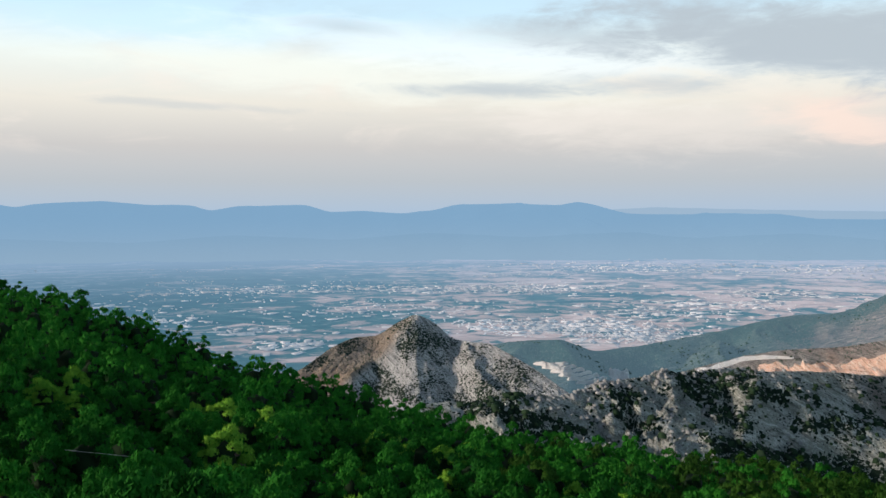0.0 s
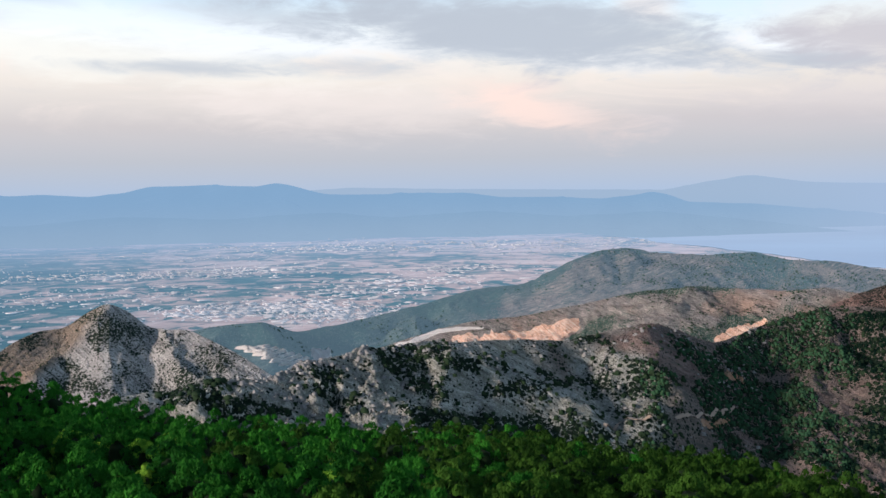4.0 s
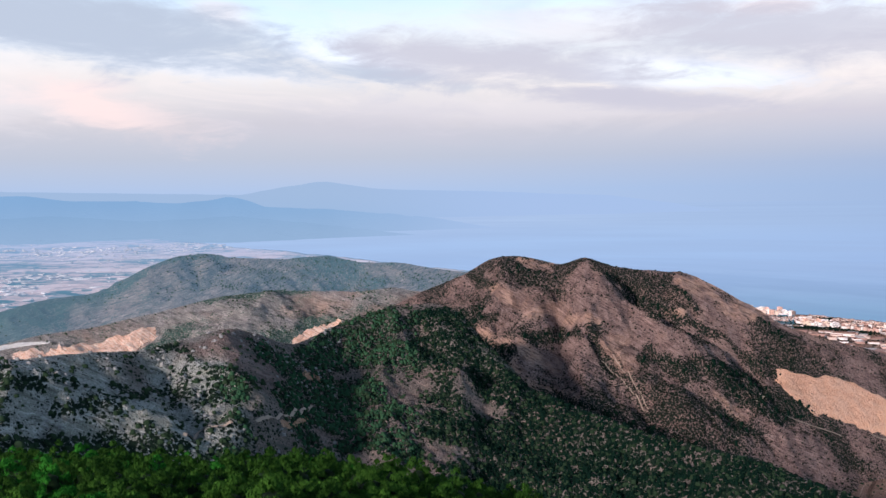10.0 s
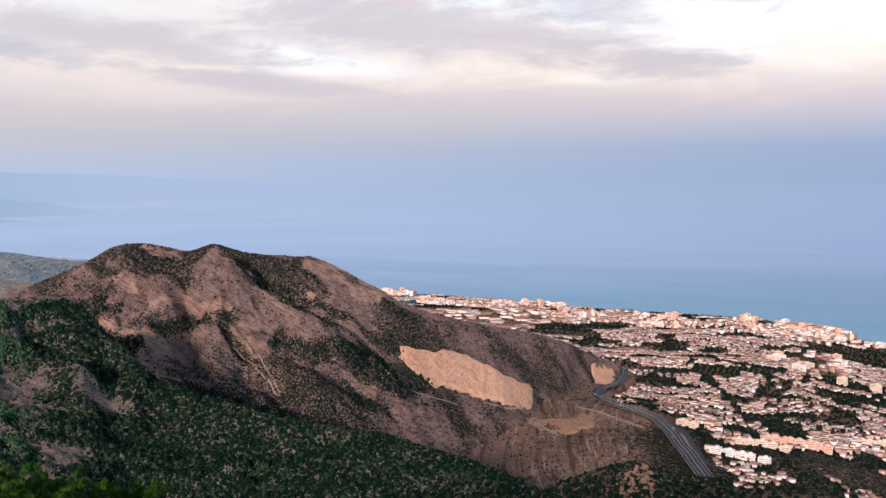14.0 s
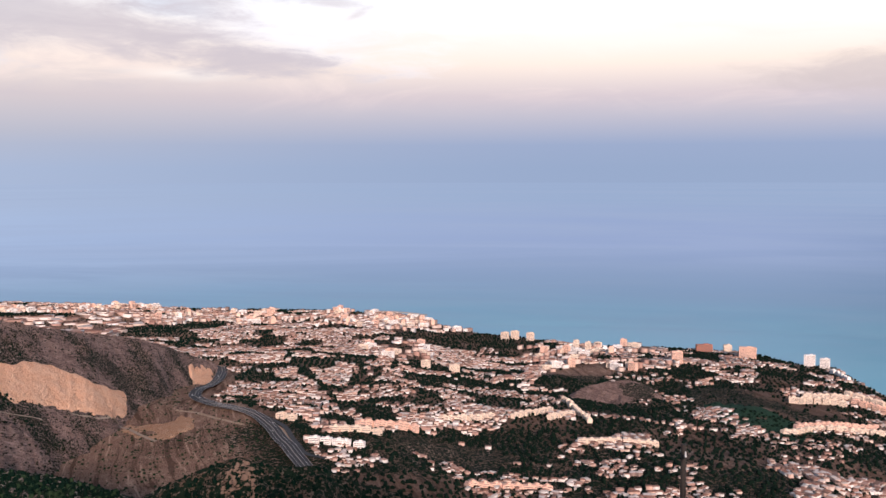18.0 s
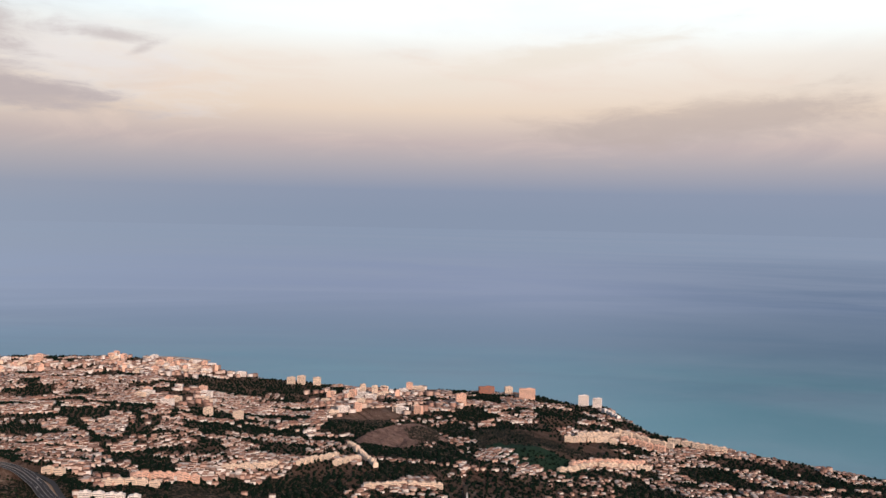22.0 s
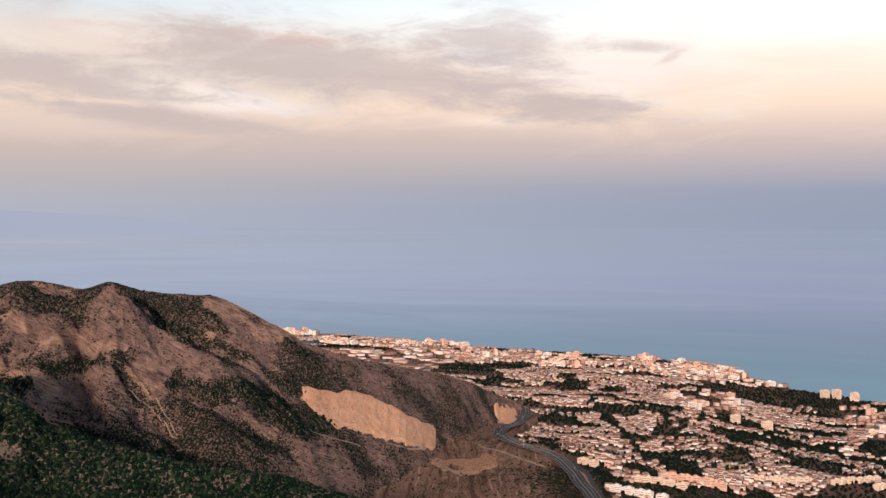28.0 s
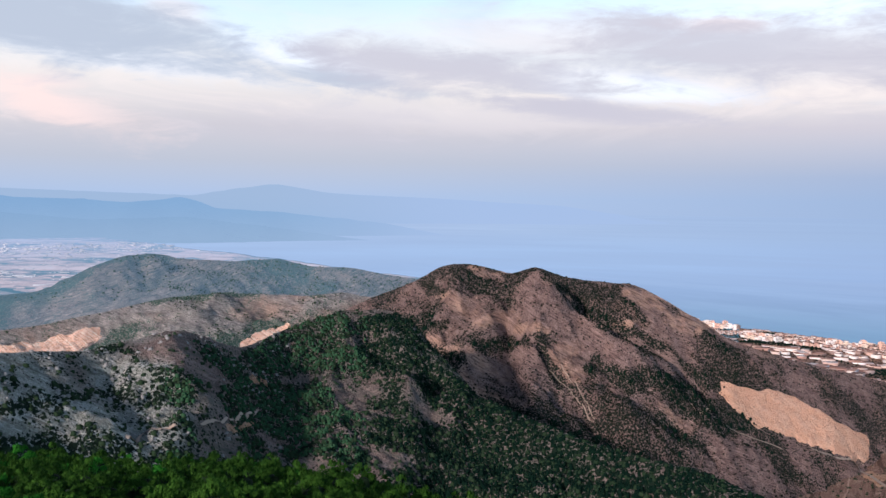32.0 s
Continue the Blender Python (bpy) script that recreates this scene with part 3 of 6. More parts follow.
def spur(a, r):
    """The lookout's own hillside."""
    near = 28.0 * np.minimum(r / 80.0, 1.0) ** 0.8 * np.interp(a, [-180, -60, -20, 60, 120, 180], [0.0, 0.6, 1.0, 1.25, 1.2, 0.0]) * np.clip((r - 3.0) / 6.0, 0, 1)
    ec = np.interp(a, [-60, -24.5, -19.4, -15.8, -11.7, -9.4, -4.8, -0.8, 3.8, 7.1, 10.4, 15.2, 20, 27, 33.7, 38.7, 43.7, 50, 60, 120],
                   [-4, -4.3, -5.9, -7.8, -8.9, -9.9, -11.4, -12.6, -13.3, -14.1, -14.6, -15.0, -15.1, -15.8, -16.2, -17.0, -18.2, -20.5, -24, -26])
    rc = np.interp(a, [-60, -24, 0, 20, 40, 60], [260, 240, 205, 240, 270, 240])
    zc = rc * np.tan(np.radians(-ec))
    t = np.clip((r - 80.0) / (rc - 80.0), 0, 1)
    mid = near + (zc - near) * t ** 1.1
    fall = np.where(r < 80, near, mid) + np.maximum(r - rc, 0) * 0.62
    # unseen ground behind the eye, its rise chosen for the shadow cast ahead
    back = np.clip((np.abs(a - 30) - 110) / 30, 0, 1)
    fall = np.where(np.abs(a - 30) > 110, fall * (1 - back) + back * (-0.02 * np.clip(r - 4, 0, 130) + np.maximum(r - 134, 0) * 0.5), fall)
    x, y = np.sin(np.radians(a)) * r, np.cos(np.radians(a)) * r
    return EYE - 1.65 - fall + fbm(x / 40, y / 40, 4, 5) * np.clip((r - 4) * 0.03, 0, 2.0)


def lowland(a, r):
    """The land at the foot of the hills, down to the shore."""
    shore = np.interp(a, [c[0] for c in COAST], [c[1] for c in COAST])
    x, y = np.sin(np.radians(a)) * r, np.cos(np.radians(a)) * r
    town = np.clip((shore - r) / 2600.0, 0, 1.0)
    zt = 4.0 + 150.0 * town ** 1.1 + fbm(x / 420, y / 420, 4, 21) * 16.0 * np.clip((shore - r) / 500.0, 0, 1)
    zv = 40.0 + fbm(x / 900, y / 900, 3, 31) * 10.0
    w = np.clip((a - 44.0) / 16.0, 0, 1)
    z = zv * (1 - w) + zt * w
    return np.where((r > shore) & (a > 22), -40.0, np.maximum(z, 3.0))


# heading, angle, half widths, what stands there; the first that fits holds
ZONES = [(88.0, -9.7, 2.8, 0.32, "wood"), (105.5, -12.8, 3.6, 0.8, "green"), (95.6, -11.5, 2.2, 0.4, "bare"), (97.5, -11.9, 3.0, 0.6, "sparse"), (107.7, -11.2, 1.9, 0.55, "wood"), (101.5, -11.3, 1.5, 0.5, "wood"), (112.8, -14.0, 3.6, 0.8, "villas"),
         (104.8, -14.6, 1.0, 0.4, "bare"), (113.3, -15.5, 1.6, 0.5, "bare"), (85.5, -16.1, 4.2, 0.55, "bare"), (93.0, -16.6, 5.5, 0.5, "sparse"), (88.0, -17.6, 6.0, 0.6, "sparse"), (73.0, -8.6, 1.2, 0.3, "wood"), (69.8, -9.0, 0.9, 0.5, "wood"),
         (86.5, -12.6, 4.2, 0.9, "villas"), (79.6, -12.3, 2.6, 1.1, "rows"), (65.5, -8.4, 5.0, 0.75, "sheds"), (77.0, -9.6, 6.5, 0.9, "rows"), (85.0, -9.7, 5.0, 0.7, "blocks"), (86.0, -10.9, 5.0, 1.0, "rows"), (80.0, -8.6, 6.0, 0.6, "blocks"), (92.0, -10.4, 4.5, 0.6, "blocks"),
         (92.5, -14.9, 4.0, 0.35, "wood"), (99.0, -13.0, 3.0, 0.7, "sparse"), (96.0, -14.9, 3.0, 0.4, "rows"), (100.0, -16.2, 6.0, 0.6, "sparse"), (110.0, -15.2, 4.0, 0.7, "sparse"), (103.3, -10.8, 2.0, 0.5, "rows")]


def ground_mesh():
    a = np.concatenate([np.arange(-180, -34, 3.0), np.arange(-34, 130, 0.3), np.linspace(130, 180, 18)])[:, None]
    r = np.concatenate([np.linspace(0.02, 60, 14), np.geomspace(64, 330, 60), np.geomspace(345, 1200, 30), np.geomspace(1220, 3900, 130), np.geomspace(3940, 6200, 40)])[None, :]
    A, Rr = np.broadcast_to(a, (len(a), r.shape[1])), np.broadcast_to(r, (len(a), r.shape[1]))
    z = np.maximum(spur(A, Rr), lowland(A, Rr))
    cov = patchy(260, -0.1, 0.5, 3)(A, Rr, z) * np.interp(A, [72, 79], [0.1, 1.0])
    # cover raised on the near slope to darken the gaps between the pines
    cov = np.maximum(cov, 1.6 * np.clip((75.0 - np.abs(A)) / 30.0, 0, 1) * np.clip((360.0 - Rr) / 40.0, 0, 1) * np.clip((Rr - 12.0) / 25.0, 0, 1))
    red = np.clip((76.5 - A) / 2.0, 0, 1) * (Rr > 900)
    ang = np.degrees(np.arctan2(z - EYE, Rr))
    for ca, ce, wa, we, kind in ZONES:
        if kind in ("bare", "sparse"):
            red = np.maximum(red, np.clip(1.6 - ((A - ca) / wa) ** 2 - ((ang - ce) / we) ** 2, 0, 1) * (1.0 if kind == "bare" else 0.5) * (Rr > 900))
    return tagged(grid_mesh("ground", to_world(A, Rr, z), M_TOWNGROUND, cov, earth=red), "dry brown coastal land with green scrub below the hills", "ground", kind="structure")


ground = ground_mesh()


def valley():
    a, r = np.linspace(-34, 62, 400)[:, None], np.geomspace(2600, 17000, 160)[None, :]
    A, Rr = np.broadcast_to(a, (400, 160)), np.broadcast_to(r, (400, 160))
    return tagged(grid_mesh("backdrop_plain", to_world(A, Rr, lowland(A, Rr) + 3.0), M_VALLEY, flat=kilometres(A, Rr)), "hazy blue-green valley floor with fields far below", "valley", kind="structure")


valley()


def sea():
    a, r = np.linspace(28, 200, 300)[:, None], np.geomspace(2300, 90000, 200)[None, :]
    A, Rr = np.broadcast_to(a, (300, 200)), np.broadcast_to(r, (300, 200))
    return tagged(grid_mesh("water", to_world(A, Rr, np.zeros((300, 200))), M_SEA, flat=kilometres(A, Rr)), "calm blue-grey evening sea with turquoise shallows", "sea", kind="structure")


sea()

far_range = Hill([(-60, 1.0, 20000), (-24.4, 1.14, 20000), (-23.9, 1.02, 20000), (-21.6, 1.31, 20000), (-19.2, 1.41, 20000), (-16.9, 1.16, 20000), (-14.4, 1.1, 20000), (-13.5, 0.78, 20000), (-11.9, 1.07, 20000),
                  (-8, 1.13, 20000), (-6.7, 0.7, 20000), (-4.8, 0.79, 20000), (-2.4, 0.65, 20000), (-0.5, 0.8, 20000), (0.9, 1.13, 20000), (3.9, 1.18, 20000), (6.8, 1.1, 20000), (7.8, 1.29, 20000),
                  (8.6, 1.15, 20000), (10.7, 0.54, 20000), (15.1, 0.45, 20000), (19, 0.51, 20000), (21.1, 0.19, 20000), (26.8, -0.01, 20000), (28.4, 0.1, 20000), (29.8, 0.34, 20000), (31, 0.05, 20000),
                  (31.7, -0.29, 20000), (35.3, -0.45, 20000), (39, -0.85, 20000), (43.9, -1.5, 20000), (50, -2.6, 20000)], 0.23, 0.3, 60, 1500, 11, gully=160)
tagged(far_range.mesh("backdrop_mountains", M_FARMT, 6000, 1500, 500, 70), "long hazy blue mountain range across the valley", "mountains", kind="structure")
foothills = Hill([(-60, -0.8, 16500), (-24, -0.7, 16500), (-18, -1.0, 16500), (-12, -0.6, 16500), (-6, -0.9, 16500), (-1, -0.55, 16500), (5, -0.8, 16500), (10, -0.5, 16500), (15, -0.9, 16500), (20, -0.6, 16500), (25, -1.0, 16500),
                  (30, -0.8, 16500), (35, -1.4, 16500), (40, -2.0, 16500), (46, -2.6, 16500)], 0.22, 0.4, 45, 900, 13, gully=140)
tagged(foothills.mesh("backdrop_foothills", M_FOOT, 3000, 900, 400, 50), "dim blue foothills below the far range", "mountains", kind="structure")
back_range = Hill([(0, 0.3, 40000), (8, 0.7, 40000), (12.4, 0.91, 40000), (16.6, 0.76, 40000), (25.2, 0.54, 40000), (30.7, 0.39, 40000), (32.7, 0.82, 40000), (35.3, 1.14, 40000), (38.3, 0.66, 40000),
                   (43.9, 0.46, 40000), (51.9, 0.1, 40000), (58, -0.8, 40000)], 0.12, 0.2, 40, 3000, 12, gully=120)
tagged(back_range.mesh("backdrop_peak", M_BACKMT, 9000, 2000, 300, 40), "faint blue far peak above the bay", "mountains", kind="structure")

far_ridge = Hill([(-4, -8.6, 2700), (2.8, -7.1, 2700), (5.2, -6.86, 2700), (7.1, -6.85, 2700), (8.8, -7.38, 2750), (11.4, -7.0, 2850), (14.9, -6.26, 3000), (19.4, -5.25, 3150), (22.8, -4.91, 3250), (24.8, -3.68, 3300),
                  (26.7, -3.08, 3350), (28.7, -2.97, 3400), (30.6, -3.18, 3400), (32.6, -3.33, 3450), (35.3, -3.15, 3500), (37.3, -3.58, 3500), (39.6, -3.68, 3500), (41.6, -4.04, 3500), (43.4, -4.29, 3500),
                  (48, -5.2, 3500), (56, -7.0, 3500)], 0.30, 0.4, 20, 330, 41, gully=50, crag=9.0)
far_ridge.creases = [(1.1, 30.0, [(28.5, -3.0), (26.6, -3.9), (24.6, -4.6), (22.0, -5.6)]), (0.9, -26.0, [(29.8, -3.4), (28.4, -4.4), (26.0, -5.2)]), (1.2, 26.0, [(35.3, -3.2), (33.0, -4.2), (30.6, -5.0)]), (0.9, -20.0, [(37.0, -3.8), (35.4, -4.6), (33.5, -5.2)]),
                     (1.0, 18.0, [(19.4, -5.3), (17.0, -6.6), (15.0, -7.6)]), (0.8, -14.0, [(16.6, -6.0), (13.8, -7.4), (12.0, -8.4)])]
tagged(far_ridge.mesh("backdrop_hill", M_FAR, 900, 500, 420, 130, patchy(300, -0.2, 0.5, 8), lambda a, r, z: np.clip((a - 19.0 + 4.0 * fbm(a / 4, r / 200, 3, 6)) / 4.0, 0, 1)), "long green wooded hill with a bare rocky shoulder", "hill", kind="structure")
mid_ridge = Hill([(11, -9.4, 2300), (15, -8.1, 2350), (17.2, -7.45, 2400), (19, -7.1, 2420), (21.8, -6.8, 2450), (25.7, -6.15, 2500), (28.9, -5.45, 2550), (32.6, -5.15, 2600), (36.6, -5.3, 2600), (38.9, -5.17, 2600),
                  (42, -5.6, 2550), (47, -6.4, 2500)], 0.34, 0.5, 14, 220, 42, gully=34, crag=7.0)
mid_ridge.creases = [(1.0, 18.0, [(32.6, -5.2), (31.0, -6.4), (29.0, -7.6)]), (1.0, 16.0, [(38.9, -5.2), (37.4, -6.4), (36.6, -7.6)]), (0.9, -14.0, [(35.0, -5.6), (34.2, -6.8), (33.0, -8.2)]), (1.0, -12.0, [(28.0, -5.8), (26.4, -6.8), (24.5, -7.6)])]
tagged(mid_ridge.mesh("quarry_hill", M_MID, 800, 350, 420, 140, patchy(140, -0.2, 0.6, 18), patchy(160, 0.05, 0.6, 19)), "brown scrub hill cut open by quarries", "hill", kind="structure")
grey_hill = Hill([(-12, -10.5, 1750), (-8.1, -8.2, 1800), (-6.5, -7.1, 1850), (-5.3, -6.6, 1880), (-3.8, -6.5, 1895), (-2.7, -5.78, 1900), (-2.0, -5.45, 1900), (-1.5, -5.36, 1900), (-0.5, -5.77, 1900), (0.5, -6.7, 1880), (1.5, -6.94, 1850),
                  (2.8, -7.04, 1830), (3.8, -7.59, 1800), (5.5, -8.56, 1760), (7.1, -9.68, 1720), (10, -11.6, 1680)], 0.52, 0.6, 6, 120, 43, gully=10, crag=4.0, flutes=3.0, pace=2.0, fan=-1.7)
grey_hill.creases = [(1.0, 16.0, [(-1.5, -5.6), (-2.4, -6.9), (-3.8, -8.2), (-5.5, -9.4)]), (0.7, 9.0, [(1.4, -7.2), (1.9, -8.8), (2.8, -10.3)]), (0.9, -9.0, [(-0.6, -7.3), (0.5, -8.7), (1.6, -10.0)]), (0.9, -8.0, [(2.6, -8.2), (4.0, -9.8)])]

# first line: the summit's shaded facet, put in as extra scrub cover
GREY_SCRUB_SHADE = [(0.8, [(-2.2, -6.1), (-1.1, -6.6), (0.1, -7.0)]), (0.6, [(-4.2, -8.9), (-2.4, -9.6), (-1.0, -10.4)])]


def grey_cover(a, r, z):
    return np.clip(patchy(60, -0.1, 0.9, 28)(a, r, z) * 0.55 + 0.35 * belts(a, r, z, GREY_SCRUB_SHADE), 0, 1)


tagged(grey_hill.mesh("grey_hill", M_GREY, 520, 260, 340, 150, grey_cover, lambda a, r, z: np.clip((np.interp(np.degrees(np.arctan2(z - EYE, r)), [-9.4, -8.2, -6.9, -5.6], [-5.5, -3.8, -2.4, -1.6]) - a + 0.5 * fbm(r / 40, a / 2, 3, 4)) / 0.8, 0, 1)), "pointed grey hill of scree and dry grass", "hill", kind="structure")
mountain = Hill([(38, -6.6, 1800), (41.9, -5.04, 1800), (43.6, -4.3, 1790), (44.8, -3.56, 1780), (45.9, -3.36, 1780), (47.4, -3.53, 1780), (49, -3.95, 1770), (50.4, -3.45, 1750), (51.9, -3.96, 1780), (53.9, -4.27, 1800),
                 (55.9, -4.37, 1810), (57.6, -5.16, 1820), (59.9, -6.35, 1830), (61.2, -7.19, 1840), (63.9, -8.03, 1890), (67.2, -8.67, 1990), (70.4, -9.27, 2180), (72.3, -10.02, 2330), (73.8, -10.5, 2400),
                 (75.0, -11.6, 2400), (77.0, -14.0, 2300), (80, -17.0, 2200)], 0.44, 0.5, 16, 210, 44, gully=40, crag=9.0, flutes=5.0, pace=0.8)
mountain.creases = [(1.5, 26.0, [(50.6, -4.7), (51.0, -5.4), (51.9, -6.5), (53.5, -7.3), (55.5, -8.6), (58.1, -10.6), (60.8, -12.6)]), (1.6, 20.0, [(49.2, -5.2), (47.9, -6.4), (46.6, -8.3), (46.9, -10.3)]),
                    (1.2, 16.0, [(45.8, -4.6), (45.7, -5.2), (45.0, -7.0), (44.0, -8.2)]), (1.0, -26.0, [(51.4, -4.1), (52.7, -5.2), (53.2, -6.2), (55.5, -7.3), (57.5, -8.0), (59.0, -8.4), (61.2, -10.0)]),
                    (0.9, -16.0, [(50.8, -7.8), (52.1, -10.2), (54.1, -12.5), (56.1, -13.9)]), (1.0, -14.0, [(48.4, -5.2), (48.9, -7.6), (49.4, -10.4)]), (1.4, 14.0, [(56.5, -4.6), (58.6, -6.9), (61.0, -8.6), (64.0, -9.2)])]

mountain.calm = (60.5, 70.0, -13.6, -9.2)


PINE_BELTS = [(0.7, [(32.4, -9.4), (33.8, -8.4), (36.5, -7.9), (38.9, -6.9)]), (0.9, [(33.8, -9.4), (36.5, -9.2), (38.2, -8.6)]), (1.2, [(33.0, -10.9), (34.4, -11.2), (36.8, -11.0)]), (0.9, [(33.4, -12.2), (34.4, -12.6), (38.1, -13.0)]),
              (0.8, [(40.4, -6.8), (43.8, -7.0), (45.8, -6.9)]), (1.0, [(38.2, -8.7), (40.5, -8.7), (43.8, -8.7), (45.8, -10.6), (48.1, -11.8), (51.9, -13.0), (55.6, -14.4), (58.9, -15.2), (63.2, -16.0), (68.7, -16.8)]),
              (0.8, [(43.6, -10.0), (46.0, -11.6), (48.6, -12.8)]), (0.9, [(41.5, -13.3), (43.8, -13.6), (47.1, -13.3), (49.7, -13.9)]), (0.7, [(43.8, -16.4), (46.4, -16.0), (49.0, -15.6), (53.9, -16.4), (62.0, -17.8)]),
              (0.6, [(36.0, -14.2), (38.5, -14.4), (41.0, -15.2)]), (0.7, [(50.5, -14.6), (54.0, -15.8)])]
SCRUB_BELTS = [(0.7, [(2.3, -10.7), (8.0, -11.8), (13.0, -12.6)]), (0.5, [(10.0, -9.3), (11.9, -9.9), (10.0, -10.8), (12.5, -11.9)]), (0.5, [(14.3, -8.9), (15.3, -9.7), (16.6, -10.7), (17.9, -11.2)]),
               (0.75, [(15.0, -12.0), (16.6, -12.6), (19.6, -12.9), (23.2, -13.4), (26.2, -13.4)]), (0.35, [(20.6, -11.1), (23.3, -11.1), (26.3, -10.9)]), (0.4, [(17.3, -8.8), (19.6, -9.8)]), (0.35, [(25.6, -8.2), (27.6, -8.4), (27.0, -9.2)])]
GULLY_BELTS = [(0.55, [(51.5, -4.1), (52.5, -5.2), (53.0, -6.2), (55.5, -7.3), (57.5, -8.0), (58.8, -8.3), (61.2, -10.0)]), (0.5, [(55.2, -5.0), (56.2, -5.6), (57.0, -6.5)]), (0.45, [(47.4, -7.7), (48.5, -7.9), (49.7, -8.1)]),
               (0.7, [(53.8, -8.9), (56.1, -9.9), (58.8, -10.5), (60.5, -11.6), (62.1, -12.4)]), (0.5, [(43.7, -4.6), (45.2, -5.0)]), (0.5, [(41.3, -6.5), (43.5, -6.7), (45.7, -7.1)]), (0.5, [(50.6, -7.8), (51.4, -8.6)]),
               (0.9, [(43.1, -7.2), (45.6, -9.2), (46.6, -11.4), (49.2, -12.4), (52.6, -13.4), (55.6, -14.4), (58.9, -15.2)])]
BARE_BELTS = [(0.5, [(45.2, -5.3), (46.3, -5.6), (47.1, -6.4), (49.0, -6.6)]), (0.6, [(44.6, -7.9), (45.6, -8.4)]), (0.75, [(46.6, -8.5), (48.0, -9.7)]), (0.65, [(52.2, -8.4), (52.8, -9.4)]), (0.4, [(54.3, -6.8), (55.7, -6.9)]),
              (0.35, [(47.0, -3.8), (48.6, -4.1)]), (0.45, [(56.2, -4.7), (58.5, -5.6), (60.5, -7.0)]), (0.4, [(48.6, -6.9), (50.5, -7.5)]), (0.5, [(46.3, -9.9), (47.2, -11.2), (49.4, -11.7)]), (0.4, [(57.5, -11.4), (60.0, -12.6)])]


def mount_cover(a, r, z):
    low = np.clip((mountain.top(a) - r - 330.0) / 120.0, 0, 1) * np.clip((64.0 - a) / 6.0, 0, 1)
    gullies = np.clip((0.26 - ridged(np.sin(np.radians(a)) * r / 300.0, np.cos(np.radians(a)) * r / 300.0, 3, 71)) * 3.0, 0, 1)
    # darkness at the lower left foot is put in as thicker scrub
    return np.clip(patchy(70, -0.35, 0.8, 38)(a, r, z) * 0.6 + low * 0.35 + gullies * 0.3 + 0.7 * belts(a, r, z, GULLY_BELTS) + 0.28 * np.clip((-9.0 - np.degrees(np.arctan2(z - EYE, r))) / 2.5, 0, 1) * np.clip((62.0 - a) / 4.0, 0, 1) - 0.5 * belts(a, r, z, BARE_BELTS), -0.3, 1)


def mount_bare(a, r, z):
    x, y = np.sin(np.radians(a)) * r, np.cos(np.radians(a)) * r
    return np.clip(belts(a, r, z, BARE_BELTS) * (0.85 + 0.9 * fbm(x / 22, y / 22, 4, 83)) + np.clip(fbm(x / 120, y / 120, 4, 84) * 0.5 - 0.12, 0, 0.35), 0, 1)


tagged(mountain.mesh("mountain", M_MOUNT, 900, 400, 620, 240, mount_cover, mount_bare), "reddish twin-peaked mountain with dry scrub and bare scars", "mountain", kind="structure")
rocky_ridge = Hill([(-9, -12.2, 560), (-4, -11.0, 620), (-0.8, -10.4, 640), (4, -9.95, 660), (7.2, -10.1, 680), (8.6, -9.4, 700), (10.4, -8.9, 720), (12.8, -8.5, 750), (15.5, -8.35, 790), (19.7, -8.15, 850), (24.6, -8.15, 930),
                    (28, -7.55, 980), (29.9, -7.25, 1000), (31.6, -7.85, 1030), (33.2, -8.3, 1080), (35.9, -7.25, 1200), (38.9, -6.2, 1260), (41.6, -6.15, 1280), (43, -6.6, 1270), (44.5, -8.4, 1240), (47, -11.0, 1150),
                    (50.3, -12.4, 1080), (55, -13.75, 1010), (59.4, -14.6, 950), (66, -16.5, 900), (74, -19.5, 850)], 0.34, 0.5, 9, 90, 46, gully=20, crag=11.0)
rocky_ridge.even = ([5, 13, 17, 30, 36], [1.6, 1.6, 0.4, 0.3, 0.6])
rocky_ridge.creases = [(1.1, 15.0, [(38.9, -7.0), (39.5, -8.2), (41.5, -10.0), (43.8, -11.2), (45.8, -12.5)]), (1.0, -12.0, [(40.8, -7.6), (42.6, -9.2), (44.6, -10.8)]), (1.2, -9.0, [(14.3, -9.0), (16.6, -10.8), (18.6, -12.0)]),
                       (1.2, 8.0, [(29.0, -7.6), (31.0, -9.6), (33.0, -12.0)]), (0.8, -7.0, [(25.0, -8.6), (26.4, -10.6), (27.2, -12.6)]), (0.8, 8.0, [(9.0, -9.6), (9.6, -11.2)]), (0.8, 8.0, [(12.6, -8.7), (13.0, -10.4)])]
REDNESS = lambda a, r, z: np.clip((a - 26.0 + 5.0 * fbm(r / 80.0, a / 4.0, 3, 5)) / 5.0, 0, 1)


def ridge_cover(a, r, z):
    x, y = np.sin(np.radians(a)) * r, np.cos(np.radians(a)) * r
    wood = np.clip((a - 31.0) / 5.0, 0, 1)
    foot = np.clip((120.0 - np.abs(r - (rocky_ridge.top(a) - 330.0))) / 120.0, 0, 1)
    # last term thickens cover low on the spur to darken it
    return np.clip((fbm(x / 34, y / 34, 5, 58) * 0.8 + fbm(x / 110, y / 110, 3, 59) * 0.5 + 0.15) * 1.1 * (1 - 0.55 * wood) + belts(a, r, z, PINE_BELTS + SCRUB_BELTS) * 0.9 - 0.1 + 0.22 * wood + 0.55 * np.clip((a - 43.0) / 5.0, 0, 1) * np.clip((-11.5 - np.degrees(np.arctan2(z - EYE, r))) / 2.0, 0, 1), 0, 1)


